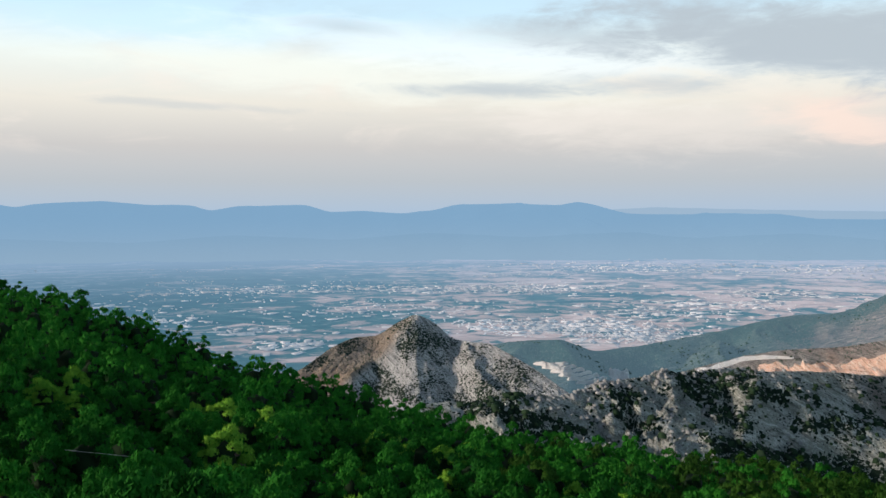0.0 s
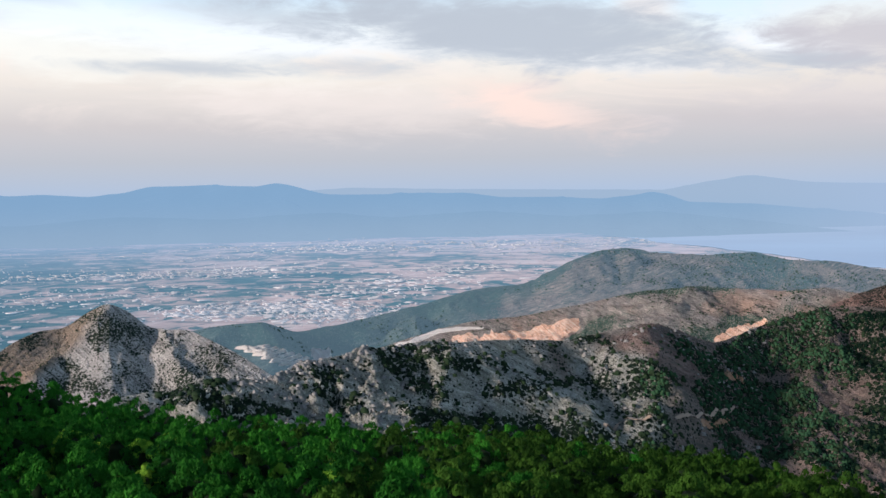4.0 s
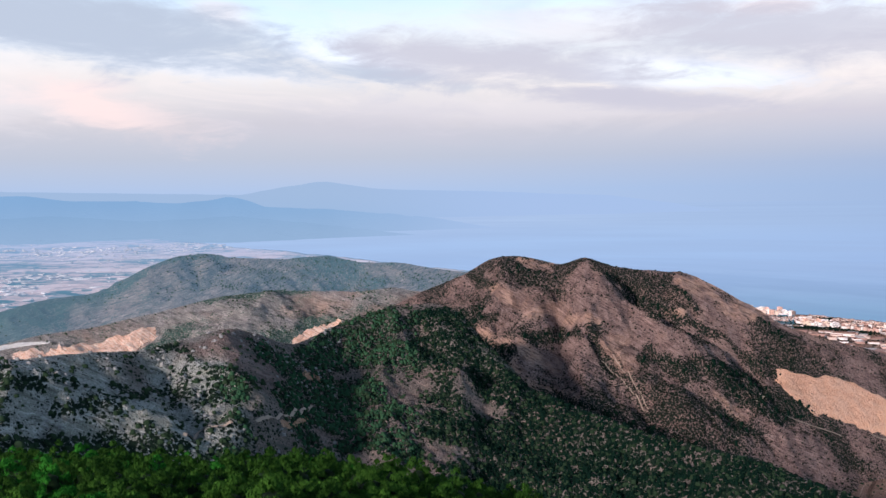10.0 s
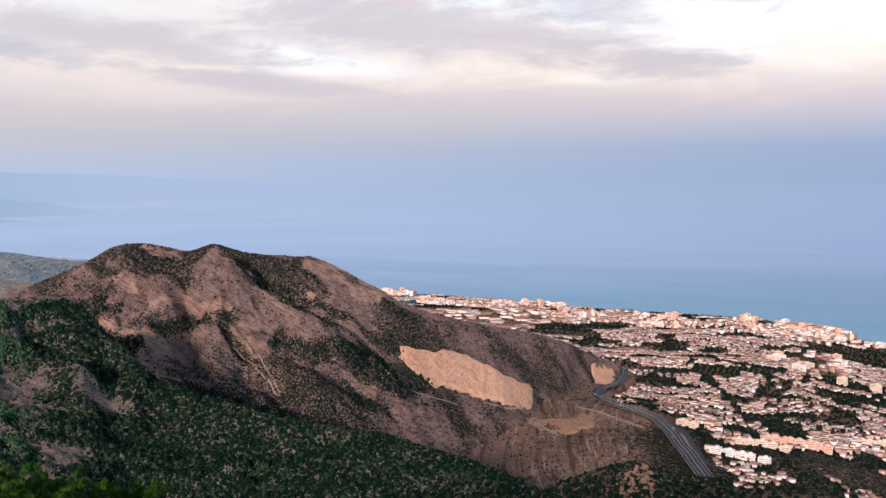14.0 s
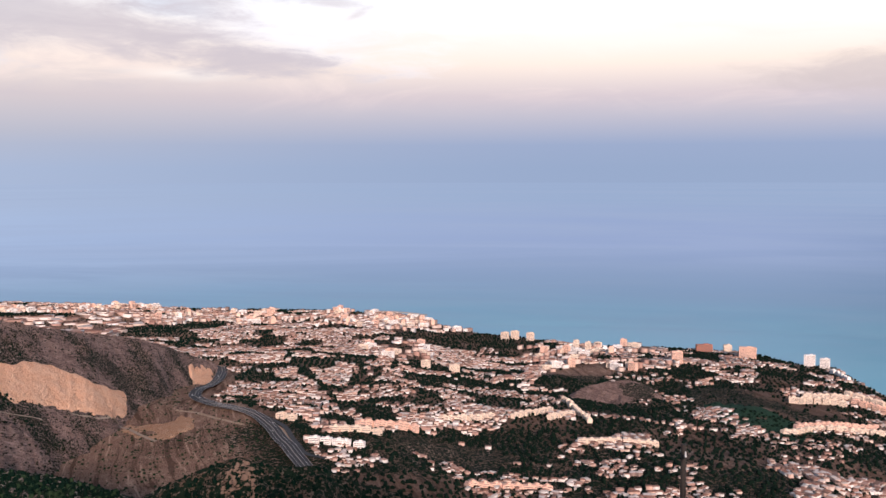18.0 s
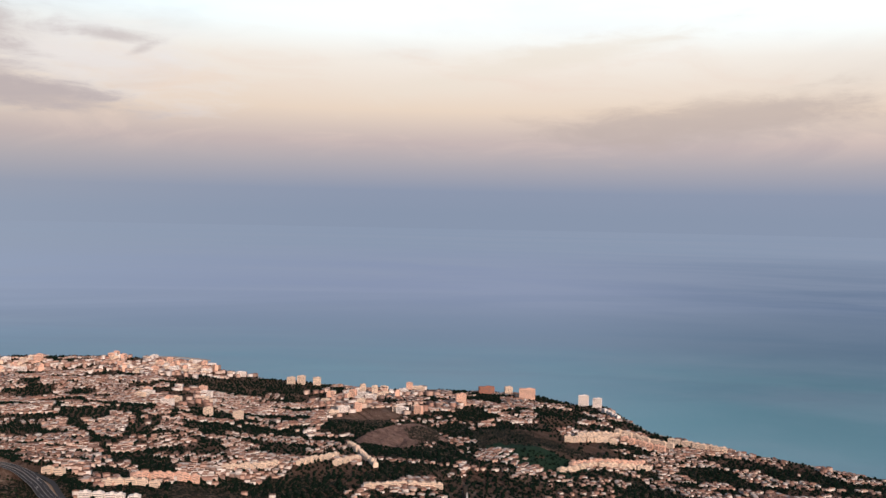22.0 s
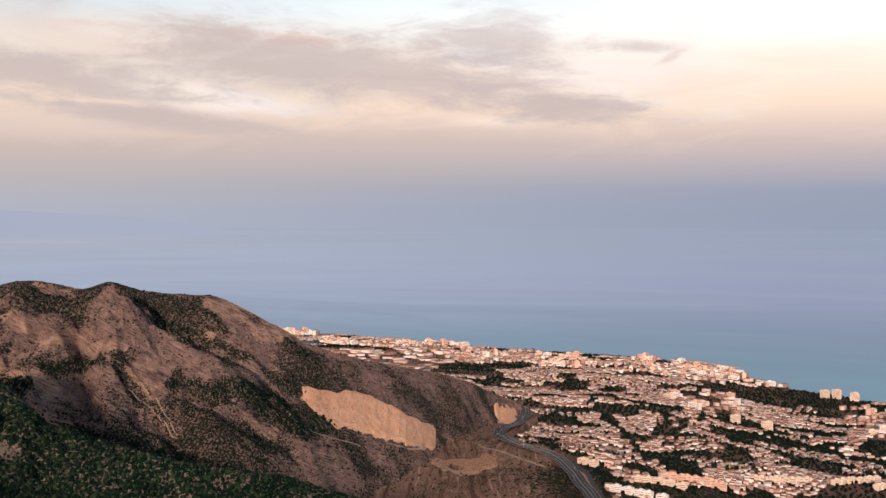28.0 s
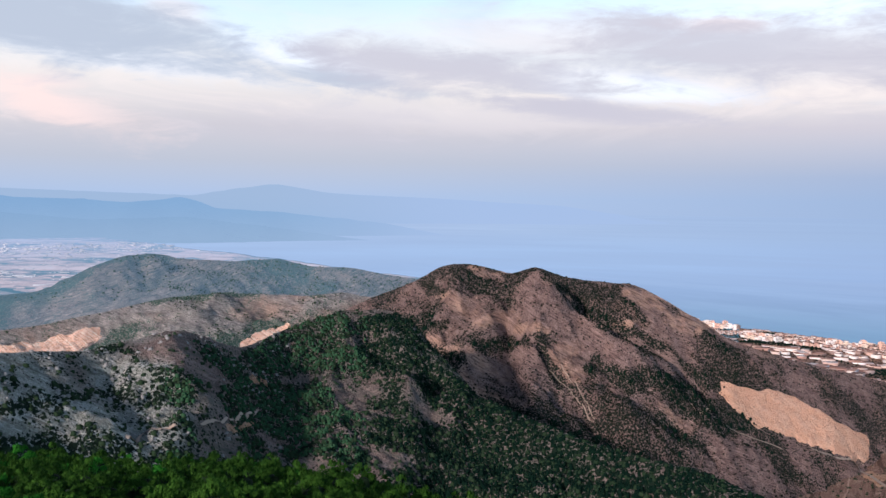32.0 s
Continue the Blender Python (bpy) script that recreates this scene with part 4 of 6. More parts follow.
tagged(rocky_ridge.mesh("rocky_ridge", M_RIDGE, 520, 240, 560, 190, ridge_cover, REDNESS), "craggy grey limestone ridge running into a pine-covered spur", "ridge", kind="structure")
dark_knoll = Hill([(60, -23, 620), (68.4, -18.5, 600), (70.6, -17.3, 600), (73.5, -16.2, 600), (75.1, -15.85, 600), (76.4, -16.3, 600), (79.5, -16.7, 610), (82.5, -17.7, 620), (84.8, -18.4, 630), (92, -20.5, 650), (100, -24, 650)],
                  0.33, 0.5, 6, 60, 47, gully=14)
tagged(dark_knoll.mesh("dark_knoll", M_SPUR, 320, 160, 260, 110, patchy(50, -0.4, 0.3, 68)), "dark scrub-covered knoll above the town", "hill", kind="structure")
town_hillock = Hill([(93.5, -13.6, 2380), (95.5, -12.3, 2430), (97.0, -11.85, 2460), (98.2, -11.75, 2470), (99.2, -12.0, 2460), (100.2, -12.7, 2430), (102, -13.8, 2400)], 0.30, 0.35, 5, 70, 48, gully=14)
tagged(town_hillock.mesh("town_hillock", M_MOUNT, 240, 150, 120, 70, patchy(60, 0.0, 0.8, 78)), "bare reddish hillock between the housing estates", "hill", kind="structure")

# ---- what stands on the land ----
HILLS = [far_ridge, mid_ridge, grey_hill, mountain, rocky_ridge, dark_knoll, town_hillock]


def land(a, r):
    """Height of the topmost land at a heading and distance."""
    a, r = np.asarray(a, float), np.asarray(r, float)
    z = np.maximum(spur(a, r), lowland(a, r))
    for h in HILLS:
        ok = (a > h.a0) & (a < h.a1) & (r > h.top(a) - h.near) & (r < h.top(a) + 700.0)
        if ok.any():
            z[ok] = np.maximum(z[ok], h.height(a[ok], r[ok]))
    return z


def sight(a, el, start=300.0):
    """Where the land first meets the eye at a heading and an angle: distance and height."""
    rs = np.geomspace(start, 6000, 900)
    z = land(np.full(len(rs), float(a)), rs)
    i = int(np.argmax(z >= EYE + rs * math.tan(radians(el))))
    return float(rs[i]), float(z[i])


def spot(a, r, z=None):
    z = float(land(np.array([a]), np.array([r]))[0]) if z is None else z
    return Vector(to_world(np.array(a, float), np.array(r, float), np.array(z, float)))


def ribbon(name, knots, width, material, lift=1.0, n=60, start=300.0, level=None):
    """A track laid over the land through knots of heading and angle."""
    pts = np.array([(a, *(sight(a, e, start) if level is None else ((EYE - level) / math.tan(radians(-e)), level))) for a, e in knots])
    t = np.linspace(0, len(knots) - 1, n)
    a, r = np.interp(t, range(len(knots)), pts[:, 0]), np.interp(t, range(len(knots)), pts[:, 1])
    for _ in range(14 if level is None else 12):
        a[1:-1], r[1:-1] = (a[:-2] + 2 * a[1:-1] + a[2:]) / 4, (r[:-2] + 2 * r[1:-1] + r[2:]) / 4
    x, y = np.sin(np.radians(a)) * r, np.cos(np.radians(a)) * r
    dx, dy = np.gradient(x), np.gradient(y)
    L = np.hypot(dx, dy) + 1e-6
    P = np.zeros((n, 5, 3))
    for j, w in enumerate((-0.5, -0.25, 0.0, 0.25, 0.5)):
        px, py = x - dy / L * w * width, y + dx / L * w * width
        ra, rr = np.degrees(np.arctan2(px, py)), np.hypot(px, py)
        P[:, j] = to_world(ra, rr, land(ra, rr) + lift)
    P[:, :, 2] = P[:, :, 2] * 0.4 + P[:, 2:3, 2] * 0.6 + lift * 0.5
    return grid_mesh(name, P, material), P


# bare faces and quarries
M_SCAR = hill_mat("bare_red_scar", (0.36, 0.21, 0.13), (0.44, 0.29, 0.20), (0.12, 0.09, 0.05), 0.5, 0.4, 1.6)
q = mid_ridge.patch("quarry_face", M_QUARRY, [(17.5, -8.0, -8.5), (19.0, -7.75, -8.7), (21.0, -7.72, -8.8), (23.0, -7.4, -8.8), (24.5, -7.02, -8.4), (25.9, -6.95, -7.4)], 5.0)
tagged(q, "bright orange bare earth face of an open quarry", "quarry", kind="structure")
q = mid_ridge.patch("quarry_floor", M_WHITE, [(14.2, -8.25, -8.6), (15.4, -8.15, -8.7), (16.3, -7.75, -8.2), (17.2, -7.5, -7.8), (18.6, -7.42, -7.65), (20.3, -7.42, -7.5)], 2.0, ragged=0.04)
tagged(q, "pale crushed-rock floor and benches beside the quarry", "quarry", kind="structure")
q = mid_ridge.patch("quarry_face", M_QUARRY, [(33.0, -8.0, -8.6), (33.9, -7.5, -8.6), (35.0, -7.1, -8.2), (36.2, -6.95, -7.4)], 5.0, 40, 30)
tagged(q, "small bare orange quarry face behind the spur", "quarry", kind="structure")
q = mountain.patch("quarry_face", M_TAN, [(60.7, -9.7, -10.0), (61.5, -9.6, -10.9), (63.0, -9.85, -12.1), (64.2, -10.0, -12.5), (65.5, -10.3, -12.75), (67.1, -11.3, -13.2), (68.8, -11.9, -13.45), (69.4, -12.5, -13.0)], 5.0, 90, 60, even=5, ragged=0.15)
tagged(q, "wide bare tan earth face cut into the mountain foot", "quarry", kind="structure")
q = mountain.patch("quarry_floor", M_SCAR, [(68.3, -14.0, -14.15), (69.3, -13.95, -14.85), (71.0, -13.9, -15.05), (72.0, -13.95, -14.9), (72.95, -14.25, -14.55)], 2.0, 50, 24, lowland)
tagged(q, "flat yellow-brown quarry floor with tracks", "quarry", kind="structure")
q = mountain.patch("road_cutting", M_TAN, [(71.9, -10.3, -10.6), (72.6, -10.3, -11.4), (73.5, -10.6, -11.5), (73.9, -11.0, -11.3)], 2.5, 40, 24, lambda a, r: np.maximum(lowland(a, r), mountain.height(a, r)), even=6, ragged=0.04)
tagged(q, "bare tan rock cutting beside the motorway", "quarry", kind="structure")
for o in ([(33.6, -10.0, -10.3), (34.2, -10.0, -10.6), (34.8, -10.4, -10.6)], [(32.2, -12.6, -13.0), (33.0, -12.6, -13.1), (34.2, -12.4, -12.7)]):
    tagged(rocky_ridge.patch("bare_scar", M_SCAR, o, 1.0, 30, 18), "patch of bare reddish earth among the scrub", "scar", kind="structure")

# terraced quarry
for i in range(7):
    a0, a1, e0, e1 = 5.19 + 0.5 * i, 7.5 + 0.43 * i, -8.15 - 0.22 * i, -8.1 - 0.16 * i
    o = [(a0, e0, e0 - 0.12), ((a0 + a1) / 2, (e0 + e1) / 2 - 0.12, (e0 + e1) / 2 - 0.28), (a1, e1, e1 - 0.14)]
    tagged(far_ridge.patch("terrace_bench", M_WHITE, o, 7.0, 40, 6, ragged=0.0), "pale stone bench of a terraced slope", "terrace", "terrace benches", "structure")
q = far_ridge.patch("terrace_tip", M_WHITE, [(9.6, -8.5, -8.9), (10.2, -8.35, -9.2), (10.9, -8.6, -9.2)], 4.0, 24, 16)
tagged(q, "pale spoil heap beside the terraces", "quarry", kind="structure")

M_TRACK = plain_mat("pale_track_dirt", (0.34, 0.27, 0.21), 0.95, 0.15, 0.1)
for nm, kn, w in (("dirt_track", [(26.9, -13.4), (27.6, -13.15), (28.6, -13.0), (29.6, -12.7)], 3.0), ("dirt_track", [(31.0, -12.9), (32.2, -12.7), (33.2, -12.2), (34.2, -12.0)], 3.0),
                  ("dirt_track", [(51.3, -9.6), (52.0, -10.3), (52.9, -11.2), (53.6, -12.1), (54.0, -12.5)], 1.7), ("dirt_track", [(52.0, -9.4), (52.8, -10.2), (53.5, -11.3), (54.3, -12.3)], 1.4),
                  ("dirt_track", [(66.0, -13.1), (67.5, -13.5), (68.6, -13.9), (69.5, -14.4), (70.5, -14.9)], 7.0), ("dirt_track", [(59.5, -11.2), (61.0, -11.9), (62.5, -12.6), (64.5, -13.2)], 5.0)):
    tagged(ribbon(nm, kn, w, M_TRACK, 1.2)[0], "narrow pale dirt track across the slope", "track", kind="structure")


# ---- motorway ----
M_ASPHALT = plain_mat("asphalt", (0.05, 0.052, 0.058), 0.9, 0.2, 0.2)
M_LINE = plain_mat("road_paint", (0.4, 0.4, 0.4), 0.7, 0.1)
M_BARRIER = plain_mat("concrete_barrier", (0.26, 0.25, 0.24), 0.9, 0.15)
ROAD = [(72.0, -9.88), (73.57, -10.22), (74.36, -10.69), (74.14, -11.24), (73.26, -11.74), (72.7, -12.15), (72.7, -12.87), (73.58, -13.52), (75.45, -14.07), (76.53, -14.52), (77.3, -15.38), (77.96, -16.08), (78.7, -16.9), (79.5, -17.6)]
road, RP = ribbon("road", ROAD, 24.0, M_ASPHALT, 4.0, 120, level=148.0)
tagged(road, "dark grey dual-carriageway motorway winding round the hill", "motorway", kind="structure")


def strip(name, off, w, lift, material, parent):
    t = np.gradient(RP[:, 2], axis=0)
    t /= np.linalg.norm(t, axis=1)[:, None]
    s = np.stack([-t[:, 1], t[:, 0], np.zeros(len(t))], -1)
    c = RP[:, 2] + s * off
    P = np.stack([c - s * w / 2, c - s * w / 2, c + s * w / 2, c + s * w / 2], 1)
    P[:, 1:3, 2] += lift
    ob = grid_mesh(name, P, material, smooth=False)
    ob.parent = parent
    return ob


strip("median_barrier", 0.0, 0.9, 0.9, M_BARRIER, road)
for off in (-12.4, -6.6, 6.6, 12.4):
    strip("lane_line", off, 0.3, 0.3, M_LINE, road)
M_VERGE = hill_mat("verge_earth", (0.34, 0.25, 0.18), (0.42, 0.34, 0.27), (0.05, 0.06, 0.03), 0.5, 0.4, 2.0)


def box_part(name, size, at, material, parent, taper=1.0, top=None):
    """A block with bevelled or tapering top, standing on its base."""
    sx, sy, sz = (s / 2 for s in size)
    bm = bmesh.new()
    bmesh.ops.create_cube(bm, size=1)
    for v in bm.verts:
        k = taper if v.co.z > 0 else 1.0
        v.co = Vector((v.co.x * 2 * sx * k, v.co.y * 2 * sy * k, (v.co.z + 0.5) * 2 * sz)) + Vector(at)
    me = bpy.data.meshes.new(name)
    bm.to_mesh(me)
    bm.free()
    me.materials.append(material)
    ob = new(name, me)
    ob.parent = parent
    return ob


for kn, w in (([(71.6, -13.2), (72.6, -13.4), (73.9, -13.85), (75.4, -14.25)], 9.0), ([(75.9, -13.7), (76.8, -14.0), (77.9, -14.9), (78.6, -15.9)], 9.0)):
    tagged(ribbon("verge", kn, w, M_VERGE, 0.8)[0], "pale bare earth verge beside the motorway", "verge", kind="structure")
tagged(ribbon("slip_road", [(75.6, -13.75), (76.6, -13.85), (77.6, -14.4), (78.2, -15.2), (78.9, -16.2), (80.2, -16.5)], 9.0, M_ASPHALT, 3.0)[0], "grey slip road leaving the motorway", "road", kind="structure")


def overpass():
    ends = []
    for a, e in ((76.15, -14.2), (77.6, -14.25)):
        r = (EYE - 156.0) / math.tan(radians(-e))
        ends.append(spot(a, r, 160.0))
    d = ends[1] - ends[0]
    ob = new("overpass")
    ob.matrix_basis = Matrix.Translation((ends[0] + ends[1]) / 2) @ Matrix.Rotation(math.atan2(d.y, d.x), 4, "Z")
    box_part("deck", (d.length, 9.0, 1.4), (0, 0, 0), M_BARRIER, ob)
    for y in (-4.4, 4.4):
        box_part("parapet", (d.length, 0.4, 1.1), (0, y, 1.4), M_BARRIER, ob)
    for x in (-0.3, 0.0, 0.3):
        box_part("pier", (1.4, 6.0, 12.0), (d.length * x, 0, -12.0), M_BARRIER, ob, 0.95)
    tagged(ob, "grey concrete road bridge crossing the motorway", "bridge")


overpass()

# vehicles on the motorway
CARPAINT = [plain_mat("car_paint_white", (0.75, 0.75, 0.75), 0.35, 0.05), plain_mat("car_paint_dark", (0.06, 0.07, 0.09), 0.35, 0.05), plain_mat("car_paint_red", (0.35, 0.05, 0.04), 0.35, 0.05)]
M_GLASS = plain_mat("dark_glass", (0.03, 0.035, 0.04), 0.15, 0.05)
M_TYRE = plain_mat("tyre_rubber", (0.02, 0.02, 0.02), 0.9, 0.05)
COLOURS = ("white", "dark", "red")
CARS = []
for k in range(3):
    car = new("car")
    box_part("body", (1.8, 4.4, 0.75), (0, 0, 0.35), CARPAINT[k], car, 0.94)
    box_part("cabin", (1.6, 2.3, 0.6), (0, -0.2, 1.1), M_GLASS, car, 0.8)
    for sx in (-0.8, 0.8):
        for sy in (-1.35, 1.35):
            wheel = box_part("wheel", (0.25, 0.62, 0.62), (sx, sy, 0.0), M_TYRE, car, 0.9)
            box_part("rim", (0.29, 0.34, 0.34), (sx, sy, 0.14), M_LINE, wheel, 0.9)
    tagged(car, f"{COLOURS[k]} car driving on the grey motorway", "car", "cars on the motorway")
    CARS.append(car)
rng = random.Random(4)
placed = 0
for i in range(6, 108, 5):
    side = rng.choice((-9.4, -4.2, 4.2, 9.4))
    p, nx = RP[i, 2], RP[i + 1, 2]
    d = nx - p
    d = d / np.linalg.norm(d)
    at = p + np.array([-d[1], d[0], 0]) * side
    ob = CARS[placed] if placed < 3 else copy_thing(CARS[rng.choice((0, 0, 1, 2))], Matrix())
    ob.matrix_basis = Matrix.Translation(at + np.array([0, 0, 0.25])) @ Matrix.Rotation(math.atan2(-d[0], d[1]), 4, "Z")
    placed += 1

# ---- plants ----
def leaf_mat(name, dark, light, thin=0.25):
    m, N, b = surface(name, 0.8)
    b.inputs["Specular IOR Level"].default_value = 0.03
    isl = N.add("ShaderNodeNewGeometry", 8)
    rnd = N.add("ShaderNodeObjectInfo", 5)
    n = N.noise(place(N), 0.35, 3.0, 0.6)
    t = N.math("ADD", N.math("ADD", N.math("MULTIPLY", isl, 0.2), N.math("MULTIPLY", rnd, 0.35)), N.math("MULTIPLY", N.math("SUBTRACT", n, 0.34), 0.9), clamp=True)
    c = N.mix(t, dark, light)
    N.put(b, "Base Color", c)
    tr = N.add("ShaderNodeBsdfTranslucent", 0, Color=c)
    mx = N.add("ShaderNodeMixShader", 0, i0=thin, i1=b.outputs[0], i2=tr)
    out = next(n for n in N.tree.nodes if n.type == "OUTPUT_MATERIAL")
    N.put(out, "Surface", mx)
    return m


M_PINE = leaf_mat("pine_needles", (0.001, 0.016, 0.004), (0.044, 0.215, 0.020), 0.06)
# light toned down in the colour: darker olive pines where sun falls head-on
M_OLIVE = leaf_mat("dimmed_olive_needles", (0.001, 0.010, 0.002), (0.062, 0.155, 0.020), 0.05)
M_YOUNG = leaf_mat("young_pine_needles", (0.04, 0.15, 0.012), (0.27, 0.50, 0.05), 0.12)
M_SHRUB = leaf_mat("shrub_leaves", (0.009, 0.022, 0.012), (0.034, 0.058, 0.030), 0.06)
M_HEATH = leaf_mat("dry_heath_leaves", (0.005, 0.010, 0.007), (0.020, 0.024, 0.016), 0.06)
M_WOOD = leaf_mat("far_pine_needles", (0.001, 0.007, 0.006), (0.007, 0.022, 0.012), 0.06)
M_LIGHTWOOD = leaf_mat("spur_pine_needles", (0.018, 0.056, 0.032), (0.052, 0.115, 0.052), 0.1)
M_TOWNTREE = leaf_mat("town_tree_leaves", (0.003, 0.009, 0.007), (0.011, 0.024, 0.015), 0.06)
# near-black solids added inside crowns to deepen the shade between needles
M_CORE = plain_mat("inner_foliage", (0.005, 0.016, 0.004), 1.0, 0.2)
# leaf colours raised towards grey-green: haze put into the base colour
M_FARWOOD = leaf_mat("hazed_wood_leaves", (0.042, 0.08, 0.066), (0.06, 0.11, 0.09), 0.1)
M_BARK = plain_mat("pine_bark", (0.12, 0.085, 0.06), 0.95, 0.3, 3.0)


def tufts(seed, clumps, per, size, width, low, high):
    """Needle sprays of one crown: upright sprays on the upper side of rounded clumps, under an uneven dome."""
    g = np.random.default_rng(seed)
    V = []
    for i in range(clumps):
        t = (i + g.random()) / clumps
        z = low + (high - low) * t
        wide = width * (0.45 + 0.55 * math.sin(math.pi * min(1, 0.3 + 0.66 * t)) ** 0.8) * (1.0 if t < 0.86 else 0.5)
        ang = i * 2.4 + g.random() * 0.9
        rad = wide * (0.45 + 0.55 * g.random() ** 0.5)
        c = np.array([math.cos(ang) * rad, math.sin(ang) * rad, z + g.normal() * 0.2])
        cr = width * (0.22 + 0.15 * g.random())
        n = g.normal(size=(per, 3))
        n[:, 2] = np.abs(n[:, 2]) * 1.1 + 0.1
        n /= np.linalg.norm(n, axis=1)[:, None]
        p = c + n * cr * (0.7 + 0.4 * g.random((per, 1))) * np.array([1, 1, 1.05])
        side = n + g.normal(size=(per, 3)) * 0.3
        side /= np.linalg.norm(side, axis=1)[:, None]
        up = n * 0.5 + np.array([0, 0, 0.9]) + g.normal(size=(per, 3)) * 0.35
        up -= side * np.sum(up * side, axis=1)[:, None] * 0.75
        up /= np.linalg.norm(up, axis=1)[:, None]
        w = np.cross(up, side)
        w /= np.linalg.norm(w, axis=1)[:, None]
        s = size * (0.6 + 0.8 * g.random((per, 1)))
        V.append(np.stack([p - up * s * 0.6 - w * s * 0.5, p - up * s * 0.6 + w * s * 0.5, p + up * s * 1.3], 1))
    return np.concatenate(V).reshape(-1, 3)


def quads(V):
    return np.arange(len(V)).reshape(-1, 3)


def bush_mesh(seed, sides=5):
    g = np.random.default_rng(seed)
    V = [(0, 0, 1.0)]
    for rr, zz in ((0.72, 0.72), (1.0, -0.2)):
        for j in range(sides):
            an = (j + 0.5 * (zz < 0.5)) * 2 * math.pi / sides + g.uniform(-0.3, 0.3)
            k = g.uniform(0.65, 1.3)
            V.append((math.cos(an) * rr * k, math.sin(an) * rr * k, zz * g.uniform(0.75, 1.25)))
    F = [(0, 1 + j, 1 + (j + 1) % sides) for j in range(sides)]
    for ring in range(1):
        o = 1 + ring * sides
        for j in range(sides):
            a, b, c, d = o + j, o + (j + 1) % sides, o + sides + (j + 1) % sides, o + sides + j
            F += [(a, d, c), (a, c, b)]
    return np.array(V), np.array(F)


def pine(seed, material, label):
    g = random.Random(seed)
    tree = new("pine_tree")
    h = 8.0
    V = tufts(seed, 36, 130, 0.17, 2.3, 1.4, h)
    soup("crown", V, quads(V), material, tree)
    # hidden core that stops light passing through the crown
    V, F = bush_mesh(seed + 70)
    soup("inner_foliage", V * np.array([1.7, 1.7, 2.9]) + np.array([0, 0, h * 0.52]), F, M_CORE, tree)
    bm = bmesh.new()
    lean = Vector((g.uniform(-0.3, 0.3), g.uniform(-0.3, 0.3), 0))
    rings = []
    for k in range(5):
        t = k / 4
        c = lean * t * t + Vector((0, 0, -0.6 + t * (h - 0.6)))
        rings.append([bm.verts.new(c + Vector((math.cos(j * 1.047), math.sin(j * 1.047), 0)) * (0.19 * (1 - t) + 0.03)) for j in range(6)])
    for a, b in zip(rings, rings[1:]):
        for j in range(6):
            bm.faces.new((a[j], a[(j + 1) % 6], b[(j + 1) % 6], b[j]))
    for k in range(7):
        t = 0.35 + 0.08 * k
        c = lean * t * t + Vector((0, 0, -0.6 + t * (h - 0.6)))
        ang = k * 2.4 + g.random()
        d = Vector((math.cos(ang), math.sin(ang), 0.45)) * (1.7 - t)
        s = Vector((-math.sin(ang), math.cos(ang), 0)) * 0.06
        vs = [bm.verts.new(x) for x in (c - s, c + s, c + Vector((0, 0, 0.12)), c + d)]
        for f in ((0, 1, 3), (1, 2, 3), (2, 0, 3)):
            bm.faces.new([vs[i] for i in f])
    me = bpy.data.meshes.new("trunk")
    bm.to_mesh(me)
    bm.free()
    me.materials.append(M_BARK)
    new("trunk", me).parent = tree
    return tagged(tree, label, "pine tree", "pines below the lookout")


BUSHES = [bush_mesh(i) for i in range(6)]


